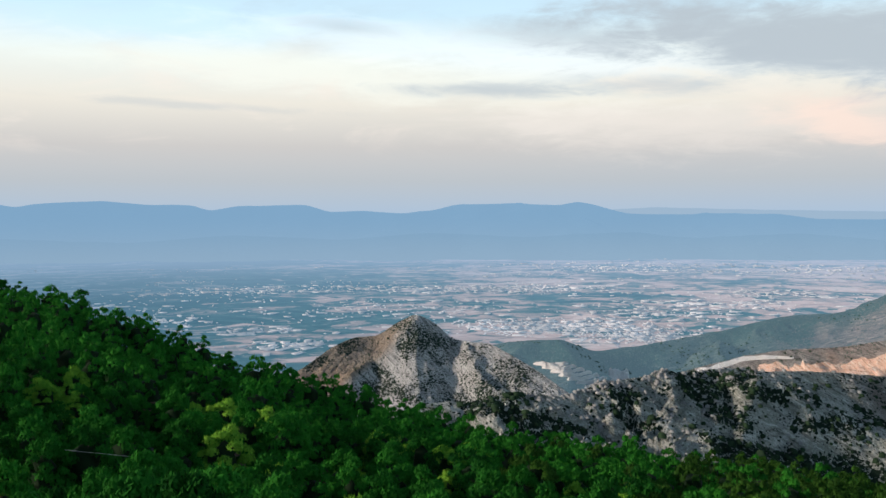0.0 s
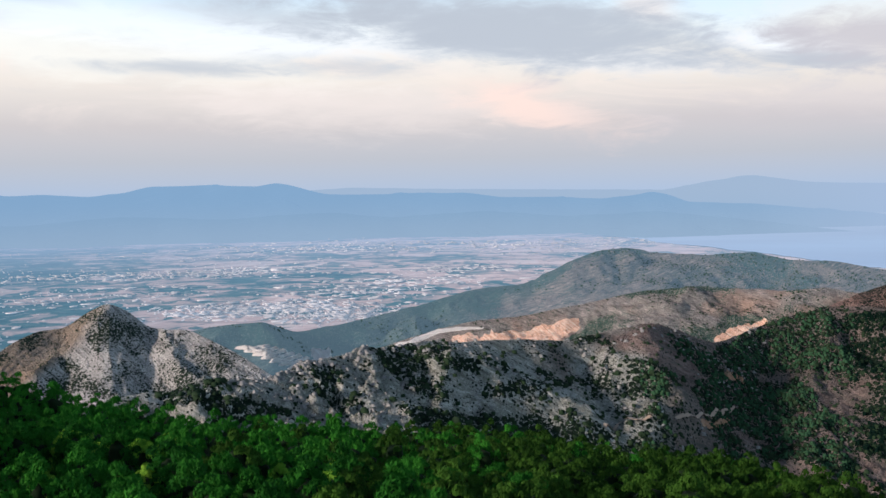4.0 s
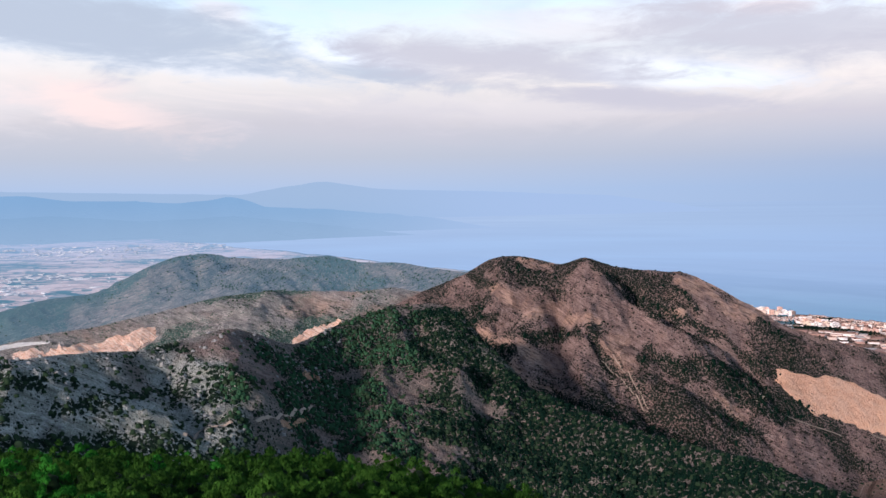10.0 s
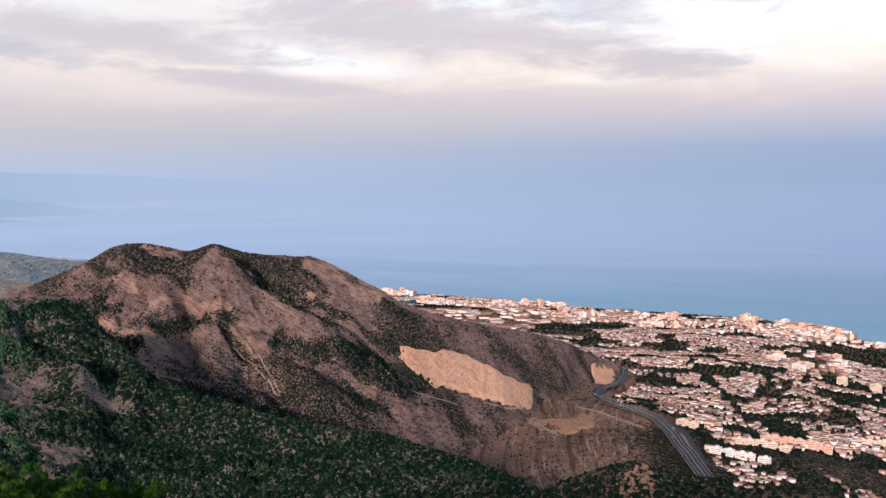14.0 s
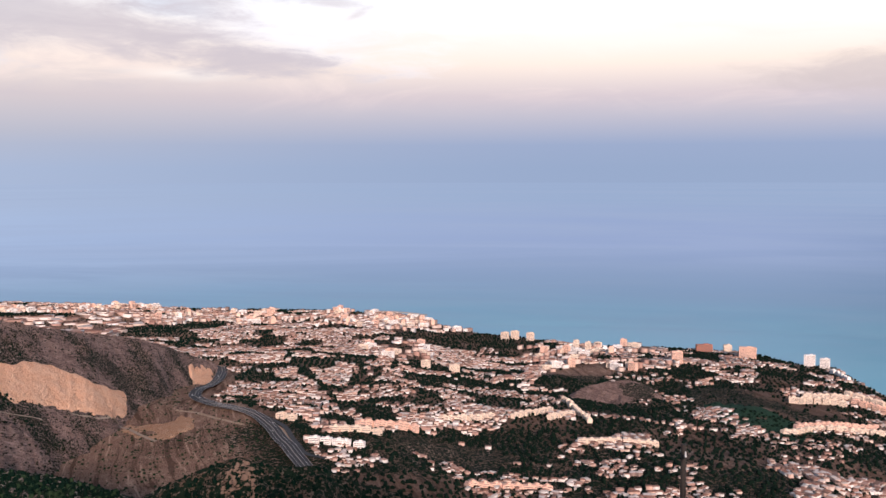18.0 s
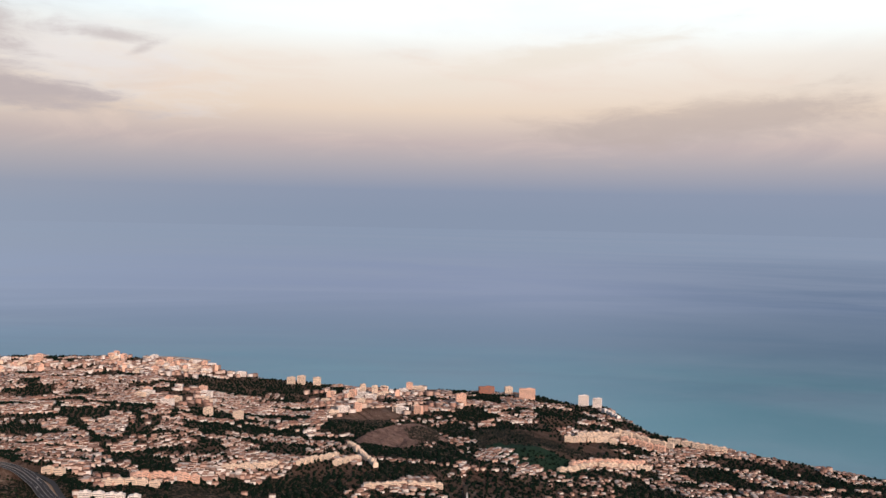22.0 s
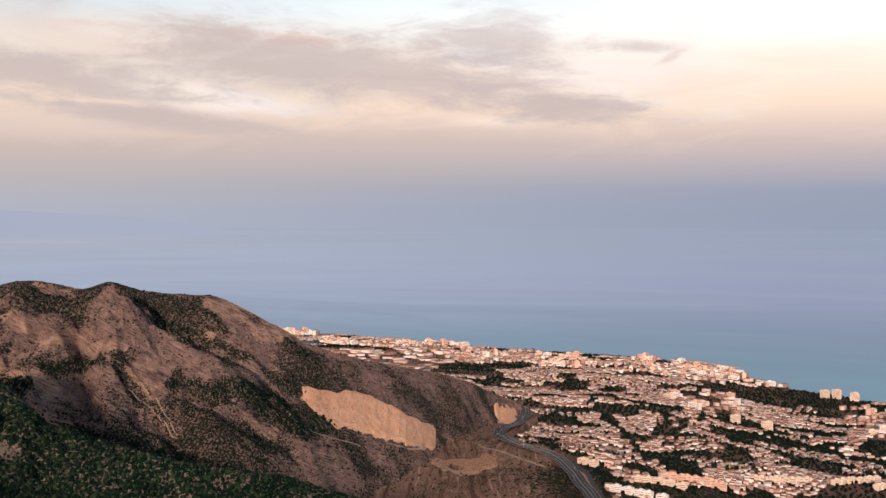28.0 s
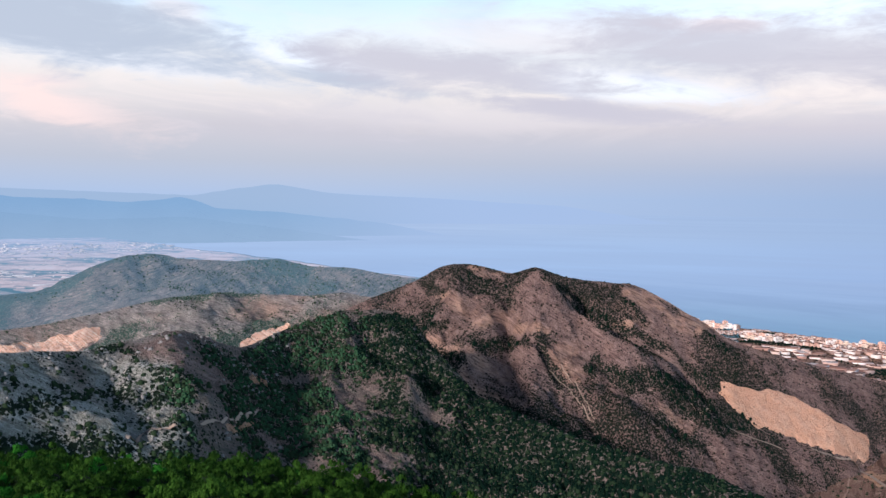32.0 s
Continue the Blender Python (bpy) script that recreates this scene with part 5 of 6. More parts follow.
def forest():
    g = np.random.default_rng(7)
    step = 5.3
    gx, gy = np.meshgrid(np.arange(-160, 260, step), np.arange(20, 300, step))
    x, y = (gx + g.uniform(-2, 2, gx.shape)).ravel(), (gy + g.uniform(-2, 2, gy.shape)).ravel()
    a, r = np.degrees(np.arctan2(x, y)), np.hypot(x, y)
    rc = np.interp(a, [-60, -24, 0, 20, 40, 60], [260, 240, 205, 240, 270, 240])
    near = np.interp(a, [-30, 0, 25, 45, 60], [47, 58, 90, 130, 190])
    keep = (a > -29) & (a < 47) & (r > near) & (r < rc + 22) & (g.random(len(a)) > np.interp(a, [20, 40, 50], [0.03, 0.12, 0.4]))
    a, r, x, y = a[keep], r[keep], x[keep], y[keep]
    z = spur(a, r)
    order = np.argsort(r)
    a, r, x, y, z = a[order], r[order], x[order], y[order], z[order]
    kinds = [pine(i, M_PINE, "dark green rounded pine on the slope below") for i in range(4)] + [pine(11 + i, M_YOUNG, "bright yellow-green young pine on the slope below") for i in range(2)]
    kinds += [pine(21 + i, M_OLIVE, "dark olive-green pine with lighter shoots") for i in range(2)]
    used = [False] * 8
    n_near = min(290, len(a))
    for i in range(n_near):
        k = int(g.integers(0, 4)) if g.random() > (0.03 if a[i] > 18 else 0.55 if r[i] < 62 and a[i] < -8 else 0.13 if vnoise(x[i:i + 1] / 14, y[i:i + 1] / 14, 3)[0] < 0.6 else 0.5) else 4 + int(g.integers(0, 2))
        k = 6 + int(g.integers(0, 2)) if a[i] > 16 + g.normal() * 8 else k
        s = g.uniform(0.66, 1.2) * (0.85 if k in (4, 5) else 1.0)
        s = min(s, max(0.3, (EYE - 0.235 * r[i] - z[i]) / 8.2)) if r[i] < 66 else s
        m = Matrix.LocRotScale((x[i], y[i], z[i]), Euler((g.uniform(-0.05, 0.05), g.uniform(-0.05, 0.05), g.uniform(0, 6.28))), (s * g.uniform(0.9, 1.2), s * g.uniform(0.9, 1.2), s))
        if not used[k]:
            kinds[k].matrix_basis, used[k] = m, True
        else:
            ob = copy_thing(kinds[k], Matrix())
            ob.matrix_basis = m
    far = [tufts(40 + i, 20, 54, 0.25, 2.35, 1.2, 8.4) for i in range(8)]
    rest = np.arange(n_near, len(a))
    # the dimmed olive needles take over to the right, by heading
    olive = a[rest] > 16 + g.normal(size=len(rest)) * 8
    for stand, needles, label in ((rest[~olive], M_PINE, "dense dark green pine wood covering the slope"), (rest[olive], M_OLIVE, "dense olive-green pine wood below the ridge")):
        for lo in range(0, len(stand), 500):
            VV, CV, CF = [], [], []
            for i in stand[lo:lo + 500]:
                T = far[int(g.integers(0, 8))]
                th, s = g.uniform(0, 6.28), g.uniform(0.62, 1.22)
                c, sn = math.cos(th), math.sin(th)
                VV.append(np.stack([(T[:, 0] * c - T[:, 1] * sn) * s + x[i], (T[:, 0] * sn + T[:, 1] * c) * s + y[i], T[:, 2] * s + z[i]], -1))
                # the same added dark core for the joined trees
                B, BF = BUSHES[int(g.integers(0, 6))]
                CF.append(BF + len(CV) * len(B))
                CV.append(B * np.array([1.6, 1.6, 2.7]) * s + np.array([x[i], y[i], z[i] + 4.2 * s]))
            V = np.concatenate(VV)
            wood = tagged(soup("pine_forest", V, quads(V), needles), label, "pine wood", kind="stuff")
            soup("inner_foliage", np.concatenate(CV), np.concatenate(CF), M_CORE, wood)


forest()


def scatter(name, a, r, z, size, tall, material, label, category, seed=0):
    """Many small plants as one mesh."""
    g = np.random.default_rng(seed)
    VV, FF, o = [], [], 0
    P = to_world(a, r, z)
    for i in range(len(a)):
        V, F = BUSHES[int(g.integers(0, 6))]
        th = g.uniform(0, 6.28)
        c, s = math.cos(th), math.sin(th)
        w, h = size[i], size[i] * tall * g.uniform(0.8, 1.2)
        VV.append(np.stack([(V[:, 0] * c - V[:, 1] * s) * w, (V[:, 0] * s + V[:, 1] * c) * w, V[:, 2] * h], -1) + P[i])
        FF.append(F + o)
        o += len(V)
    return tagged(soup(name, np.concatenate(VV), np.concatenate(FF), material), label, category, kind="stuff")


def grow(hill, name, n, seed, size, tall, material, label, category, cover, least, reach, a0=None, a1=None):
    g = np.random.default_rng(seed)
    a = g.uniform(a0 if a0 is not None else hill.a0 + 1, a1 if a1 is not None else hill.a1 - 1, n * 4)
    r = hill.top(a) - reach * g.random(n * 4) ** 0.9
    z = hill.height(a, r)
    c = cover(a, r, z) + g.uniform(-0.25, 0.25, n * 4)
    r_ok = hill.top(a) - r > (45.0 if size[1] > 2.4 and hill is mountain else -1.0)
    vis = r_ok & (c > least) & (z > land(a, r) - 1.5)
    a, r, z = a[vis][:n], r[vis][:n], z[vis][:n]
    return scatter(name, a, r, z, size[0] + (size[1] - size[0]) * g.random(len(a)) ** 2.2 * 1.5, tall, material, label, category, seed)


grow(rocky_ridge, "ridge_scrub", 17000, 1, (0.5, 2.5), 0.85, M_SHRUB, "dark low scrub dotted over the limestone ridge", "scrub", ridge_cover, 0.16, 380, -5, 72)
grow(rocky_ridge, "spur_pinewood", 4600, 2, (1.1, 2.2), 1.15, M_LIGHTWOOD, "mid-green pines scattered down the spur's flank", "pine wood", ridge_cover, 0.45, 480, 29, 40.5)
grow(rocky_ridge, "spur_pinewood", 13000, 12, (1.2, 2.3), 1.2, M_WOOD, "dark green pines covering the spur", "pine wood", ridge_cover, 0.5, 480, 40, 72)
grow(mountain, "mountain_scrub", 17000, 3, (0.6, 1.9), 0.8, M_HEATH, "dark scrub dotted over the reddish mountain", "scrub", mount_cover, 0.06, 700, 42, 74)
grow(mountain, "mountain_pinewood", 2600, 13, (1.5, 3.0), 1.5, M_WOOD, "dark pines in the gullies and at the mountain foot", "pine wood", mount_cover, 0.8, 700, 42, 64)
grow(grey_hill, "hill_scrub", 6000, 4, (0.6, 1.6), 0.9, M_SHRUB, "sparse scrub on the grey hill", "scrub", grey_cover, 0.12, 420)
grow(mid_ridge, "quarry_hill_scrub", 4000, 5, (1.2, 3.0), 0.9, M_SHRUB, "scrub dotted over the brown quarry hill", "scrub", patchy(240, -0.2, 0.5, 18), 0.25, 600)
WOODED = patchy(420, -0.3, 0.4, 8)
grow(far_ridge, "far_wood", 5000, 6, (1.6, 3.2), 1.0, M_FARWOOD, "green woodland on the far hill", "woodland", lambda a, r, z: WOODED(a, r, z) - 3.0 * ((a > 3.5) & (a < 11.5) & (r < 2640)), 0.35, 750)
grow(dark_knoll, "knoll_scrub", 5200, 7, (0.5, 1.6), 1.0, M_WOOD, "dark scrub over the near knoll", "scrub", patchy(50, -0.4, 0.3, 68), 0.1, 220)


def outcrops():
    g = np.random.default_rng(17)
    a = np.concatenate([g.uniform(3, 22, 2600), g.normal(10.5, 2.2, 900), g.uniform(22, 36, 1600)])
    r = rocky_ridge.top(a) - 260 * g.random(len(a)) ** 1.6
    x, y = np.sin(np.radians(a)) * r, np.cos(np.radians(a)) * r
    ok = ridged(x / 45, y / 45, 3, 61) + g.uniform(-0.15, 0.15, len(a)) > 0.5
    a, r = a[ok], r[ok]
    scatter("rock_outcrops", a, r, rocky_ridge.height(a, r), 0.5 + 2.2 * g.random(len(a)) ** 2.5, 0.7, M_ROCK, "pale limestone outcrops breaking through the scrub", "rocks", 18)


outcrops()


def knoll_rocks():
    g = np.random.default_rng(19)
    a, r = 75.2 + g.normal(size=160) * 0.7, 575 + g.normal(size=160) * 12
    scatter("knoll_rocks", a, r, dark_knoll.height(a, r), 0.5 + 1.8 * g.random(160) ** 2, 0.8, M_CLAY, "brown rocks on the crown of the dark knoll", "rocks", 20)


M_CLAY = plain_mat("brown_rock", (0.20, 0.135, 0.10), 0.95, 0.4, 0.4)
knoll_rocks()


def slope_scrub():
    g = np.random.default_rng(23)
    a, r = g.uniform(58, 77, 4200), g.uniform(1300, 2450, 4200)
    z = lowland(a, r)
    left = (a < np.interp(r, np.hypot(RP[::-1, 2, 0], RP[::-1, 2, 1]), np.degrees(np.arctan2(RP[::-1, 2, 0], RP[::-1, 2, 1]))) - 0.5) & (land(a, r) < z + 1.0)
    a, r, z = a[left], r[left], z[left]
    scatter("slope_scrub", a, r, z, 0.7 + 2.4 * g.random(len(a)) ** 2, 0.9, M_SHRUB, "sparse scrub on the brown slope by the motorway", "scrub", 24)


slope_scrub()

# ---- the towns ----
def wall_mat():
    m, N, b = surface("rendered_walls_with_shade", 0.85)
    isl = N.add("ShaderNodeNewGeometry", 8)
    rnd = N.add("ShaderNodeObjectInfo", 5)
    t = N.math("FRACT", N.math("ADD", isl, rnd))
    # paint tones, and one dark brown that stands in for shaded walls
    c = N.ramp(t, [(0.0, (0.80, 0.76, 0.73)), (0.24, (0.70, 0.56, 0.48)), (0.44, (0.60, 0.40, 0.32)), (0.62, (0.40, 0.22, 0.17)), (0.76, (0.20, 0.13, 0.11)), (0.88, (0.86, 0.84, 0.82))], "CONSTANT")
    N.put(b, "Base Color", N.mix(N.math("MULTIPLY", N.noise(place(N), 0.25, 4.0), 0.55), c, (0.40, 0.33, 0.30)))
    return m


def roof_mat():
    m, N, b = surface("roof_tiles", 0.9)
    isl = N.add("ShaderNodeNewGeometry", 8)
    rnd = N.add("ShaderNodeObjectInfo", 5)
    t = N.math("FRACT", N.math("ADD", isl, rnd))
    c = N.ramp(t, [(0.0, (0.34, 0.17, 0.12)), (0.40, (0.46, 0.28, 0.22)), (0.62, (0.66, 0.60, 0.56)), (0.80, (0.18, 0.11, 0.09))], "CONSTANT")
    N.put(b, "Base Color", N.mix(N.math("MULTIPLY", N.noise(place(N), 0.4, 4.0), 0.4), c, (0.22, 0.15, 0.11)))
    return m


M_WALLS, M_ROOFS = wall_mat(), roof_mat()
M_CREAM = plain_mat("cream_render", (0.74, 0.60, 0.48), 0.85, 0.12, 0.05)
M_PLAIN_WHITE = plain_mat("white_render", (0.82, 0.77, 0.73), 0.85, 0.1, 0.05)
M_SALMON = plain_mat("salmon_render", (0.74, 0.48, 0.37), 0.85, 0.12, 0.05)
M_BRICKRED = plain_mat("red_brown_render", (0.36, 0.15, 0.10), 0.85, 0.12, 0.05)
# one dark tone for window bands, with the balcony recess shade in it
M_SHADE = plain_mat("glazing_and_recess_shade", (0.10, 0.10, 0.11), 0.4, 0.2, 0.3)


class Houses:
    """Gathers many small houses: walls with a recessed window band, and hipped or flat roofs."""

    def __init__(self):
        self.wv, self.wf, self.rv, self.rf, self.n = [], [], [], [], 0

    def add(self, p, s, w, d, h, th, pitch):
        c, sn = math.cos(th), math.sin(th)

        def pt(x, y, z):
            return (p[0] + (x * c - y * sn) * s, p[1] + (x * sn + y * c) * s, p[2] + z * s)
        o = len(self.wv)
        self.wv += [pt(x * w / 2, y * d / 2, z) for z in (-4.0, h) for x, y in ((-1, -1), (1, -1), (1, 1), (-1, 1))]
        self.wf += [(o, o + 1, o + 5, o + 4), (o + 1, o + 2, o + 6, o + 5), (o + 2, o + 3, o + 7, o + 6), (o + 3, o, o + 4, o + 7)]
        o = len(self.rv)
        e = 0.5
        self.rv += [pt(x * (w / 2 + e), y * (d / 2 + e), h) for x, y in ((-1, -1), (1, -1), (1, 1), (-1, 1))]
        k = (w - d) / 2 if w > d and pitch > 0.6 else w / 2 - 0.4
        self.rv += [pt(-max(k, 0.3), -0.01 if pitch > 0.6 else -d / 2 + 0.4, h + pitch), pt(max(k, 0.3), -0.01 if pitch > 0.6 else -d / 2 + 0.4, h + pitch),
                    pt(max(k, 0.3), 0.01 if pitch > 0.6 else d / 2 - 0.4, h + pitch), pt(-max(k, 0.3), 0.01 if pitch > 0.6 else d / 2 - 0.4, h + pitch)]
        self.rf += [(o, o + 1, o + 5, o + 4), (o + 1, o + 2, o + 6, o + 5), (o + 2, o + 3, o + 7, o + 6), (o + 3, o, o + 4, o + 7), (o + 4, o + 5, o + 6, o + 7)]
        self.n += 1

    def build(self, name, label, category, walls=None, tops=None):
        if not self.n:
            return
        ob = tagged(soup(name, self.wv, self.wf, walls or M_WALLS), label, category, kind="stuff")
        soup("roofs", self.rv, self.rf, tops or M_ROOFS, ob)
        return ob


def block(storeys, w, d, material, label, category="apartment block", group="apartment blocks of the town", step=0.0):
    """A flat-roofed block: a dark body, glazing and recess shade in one tone, behind one balcony band a storey, a
    parapet and a roof house.
    """
    ob = new("apartment_block")
    hh = storeys * 3.0
    box_part("body", (w - 1.6, d - 1.6, hh), (0, 0, 0), M_SHADE, ob)
    box_part("end_wall", (1.2, d, hh), (-w / 2, 0, 0), material, ob)
    box_part("end_wall", (1.2, d, hh), (w / 2, 0, 0), material, ob)
    box_part("plinth", (w, d, 9.0), (0, 0, -8.0), material, ob)
    for k in range(1, storeys + 1):
        inset = step * k
        box_part("balcony_band", (w - inset, d - inset, 1.75), (0, 0, k * 3.0 - 1.0), material, ob)
    box_part("roof_house", (w * 0.3, d * 0.5, 2.8), (w * 0.12, 0, hh + 0.5), material, ob, 0.96)
    return tagged(ob, label, category, group)


TONES = {"cream": M_CREAM, "white": M_PLAIN_WHITE, "salmon": M_SALMON, "red": M_BRICKRED}
PROTOS = {}


def put_block(tone, storeys, w, d, a, r, turn, z=None):
    key = (tone, storeys, w, d)
    p = spot(a, r, z)
    s = float(squash(np.array(r))) / r
    m = Matrix.Translation(p) @ Matrix.Rotation(turn, 4, "Z") @ Matrix.Scale(s, 4)
    if key not in PROTOS:
        look_of = {"cream": "cream", "white": "white", "salmon": "salmon-pink", "red": "dark red-brown"}[tone]
        size = "tall" if storeys > 8 else "long low" if w > 45 else "mid-rise"
        PROTOS[key] = block(storeys, w, d, TONES[tone], f"{size} {look_of} apartment block with balcony bands")
        PROTOS[key].matrix_basis = m
        return PROTOS[key]
    ob = copy_thing(PROTOS[key], Matrix())
    ob.matrix_basis = m
    return ob


# tall hotels along the shore: heading, angle, width, storeys
HOTELS = [(104.8, -10.25, 52, 12, "salmon"), (102.4, -9.98, 52, 8, "red"), (103.7, -10.0, 24, 9, "cream"), (108.1, -10.5, 32, 12, "white"), (108.9, -10.55, 28, 10, "white"), (95.1, -10.12, 18, 11, "cream"),
          (95.8, -10.22, 18, 11, "cream"), (98.4, -10.05, 40, 8, "cream"), (97.5, -10.05, 30, 5, "white"), (100.9, -10.7, 30, 12, "salmon"), (90.9, -9.6, 26, 9, "cream"), (91.5, -9.57, 26, 10, "cream"),
          (92.4, -9.62, 26, 9, "cream"), (86.2, -11.25, 24, 7, "cream"), (87.9, -11.5, 28, 7, "cream")]
for a, e, w, n, tone in HOTELS:
    r, z = sight(a, e, 1200)
    put_block(tone, n, w, 18, a, r, radians(-a + rng.uniform(-18, 18)), z)

# long stepped rows: from heading and angle to heading and angle, storeys
ROWS_A = [(80.4, -14.77, 83.5, -15.12, 3, "cream"), (79.3, -15.34, 82.4, -15.82, 3, "white"), (77.4, -13.94, 78.5, -14.15, 3, "cream"), (87.0, -14.3, 90.1, -14.09, 3, "cream"), (94.4, -13.07, 96.0, -14.32, 3, "cream"),
          (91.4, -14.18, 93.6, -13.73, 3, "cream"), (93.4, -14.22, 95.0, -13.93, 3, "cream"), (95.2, -15.47, 100.0, -15.46, 3, "cream")]
ROWS_B = [(107.1, -12.52, 110.0, -12.61, 5, "cream"), (107.8, -12.3, 110.6, -12.3, 5, "cream"), (110.0, -11.99, 113.3, -12.63, 5, "cream"), (110.4, -12.4, 112.9, -12.85, 5, "salmon"), (106.7, -14.27, 111.9, -13.83, 3, "cream"),
          (107.5, -13.95, 111.6, -13.6, 3, "salmon"), (115.2, -15.28, 117.1, -15.62, 2, "white"), (115.0, -15.6, 117.2, -16.0, 2, "white"), (88.7, -17.99, 93.8, -18.09, 2, "salmon"),
          (109.2, -10.8, 110.2, -11.2, 4, "white"), (113.0, -12.35, 116.2, -12.64, 5, "cream"), (82.0, -14.6, 85.6, -14.95, 4, "salmon")]
for a0, e0, a1, e1, n, tone in ROWS_A + ROWS_B:
    r0, r1 = sight(a0, e0, 1000)[0], sight(a1, e1, 1000)[0]
    p0, p1 = Vector((math.sin(radians(a0)) * r0, math.cos(radians(a0)) * r0)), Vector((math.sin(radians(a1)) * r1, math.cos(radians(a1)) * r1))
    length = (p1 - p0).length
    count = max(2, min(14, int(length / 16)))
    turn = math.atan2(p1.y - p0.y, p1.x - p0.x)
    for k in range(count):
        q = p0.lerp(p1, (k + 0.5) / count) + Vector((rng.uniform(-3, 3), rng.uniform(-3, 3)))
        put_block(tone, n, 17, 11, math.degrees(math.atan2(q.x, q.y)), q.length, turn + rng.uniform(-0.12, 0.12))


def shore(a):
    return float(np.interp(a, [c[0] for c in COAST], [c[1] for c in COAST]))


SA, SR = [c[0] for c in COAST], [c[1] for c in COAST]


RD_R = np.hypot(RP[::-1, 2, 0], RP[::-1, 2, 1])
RD_A = np.degrees(np.arctan2(RP[::-1, 2, 0], RP[::-1, 2, 1]))


# tree-lined hollows between the estates: half width, line of heading and angle
HOLLOWS = [(0.22, [(78.01, -10.13), (78.76, -11.17), (79.95, -12.31), (81.39, -12.57), (82.51, -11.23)]),
           (0.16, [(81.2, -12.47), (82.79, -11.71), (84.39, -11.1)]),
           (0.2, [(78.39, -10.8), (80.26, -12.44), (81.21, -13.47)]),
           (0.28, [(78.4, -14.9), (84.11, -15.71), (88.73, -16.12), (96.31, -17.02)]),
           (0.2, [(86.01, -11.02), (88.66, -11.78), (91.34, -12.59), (96.21, -13.0)])]


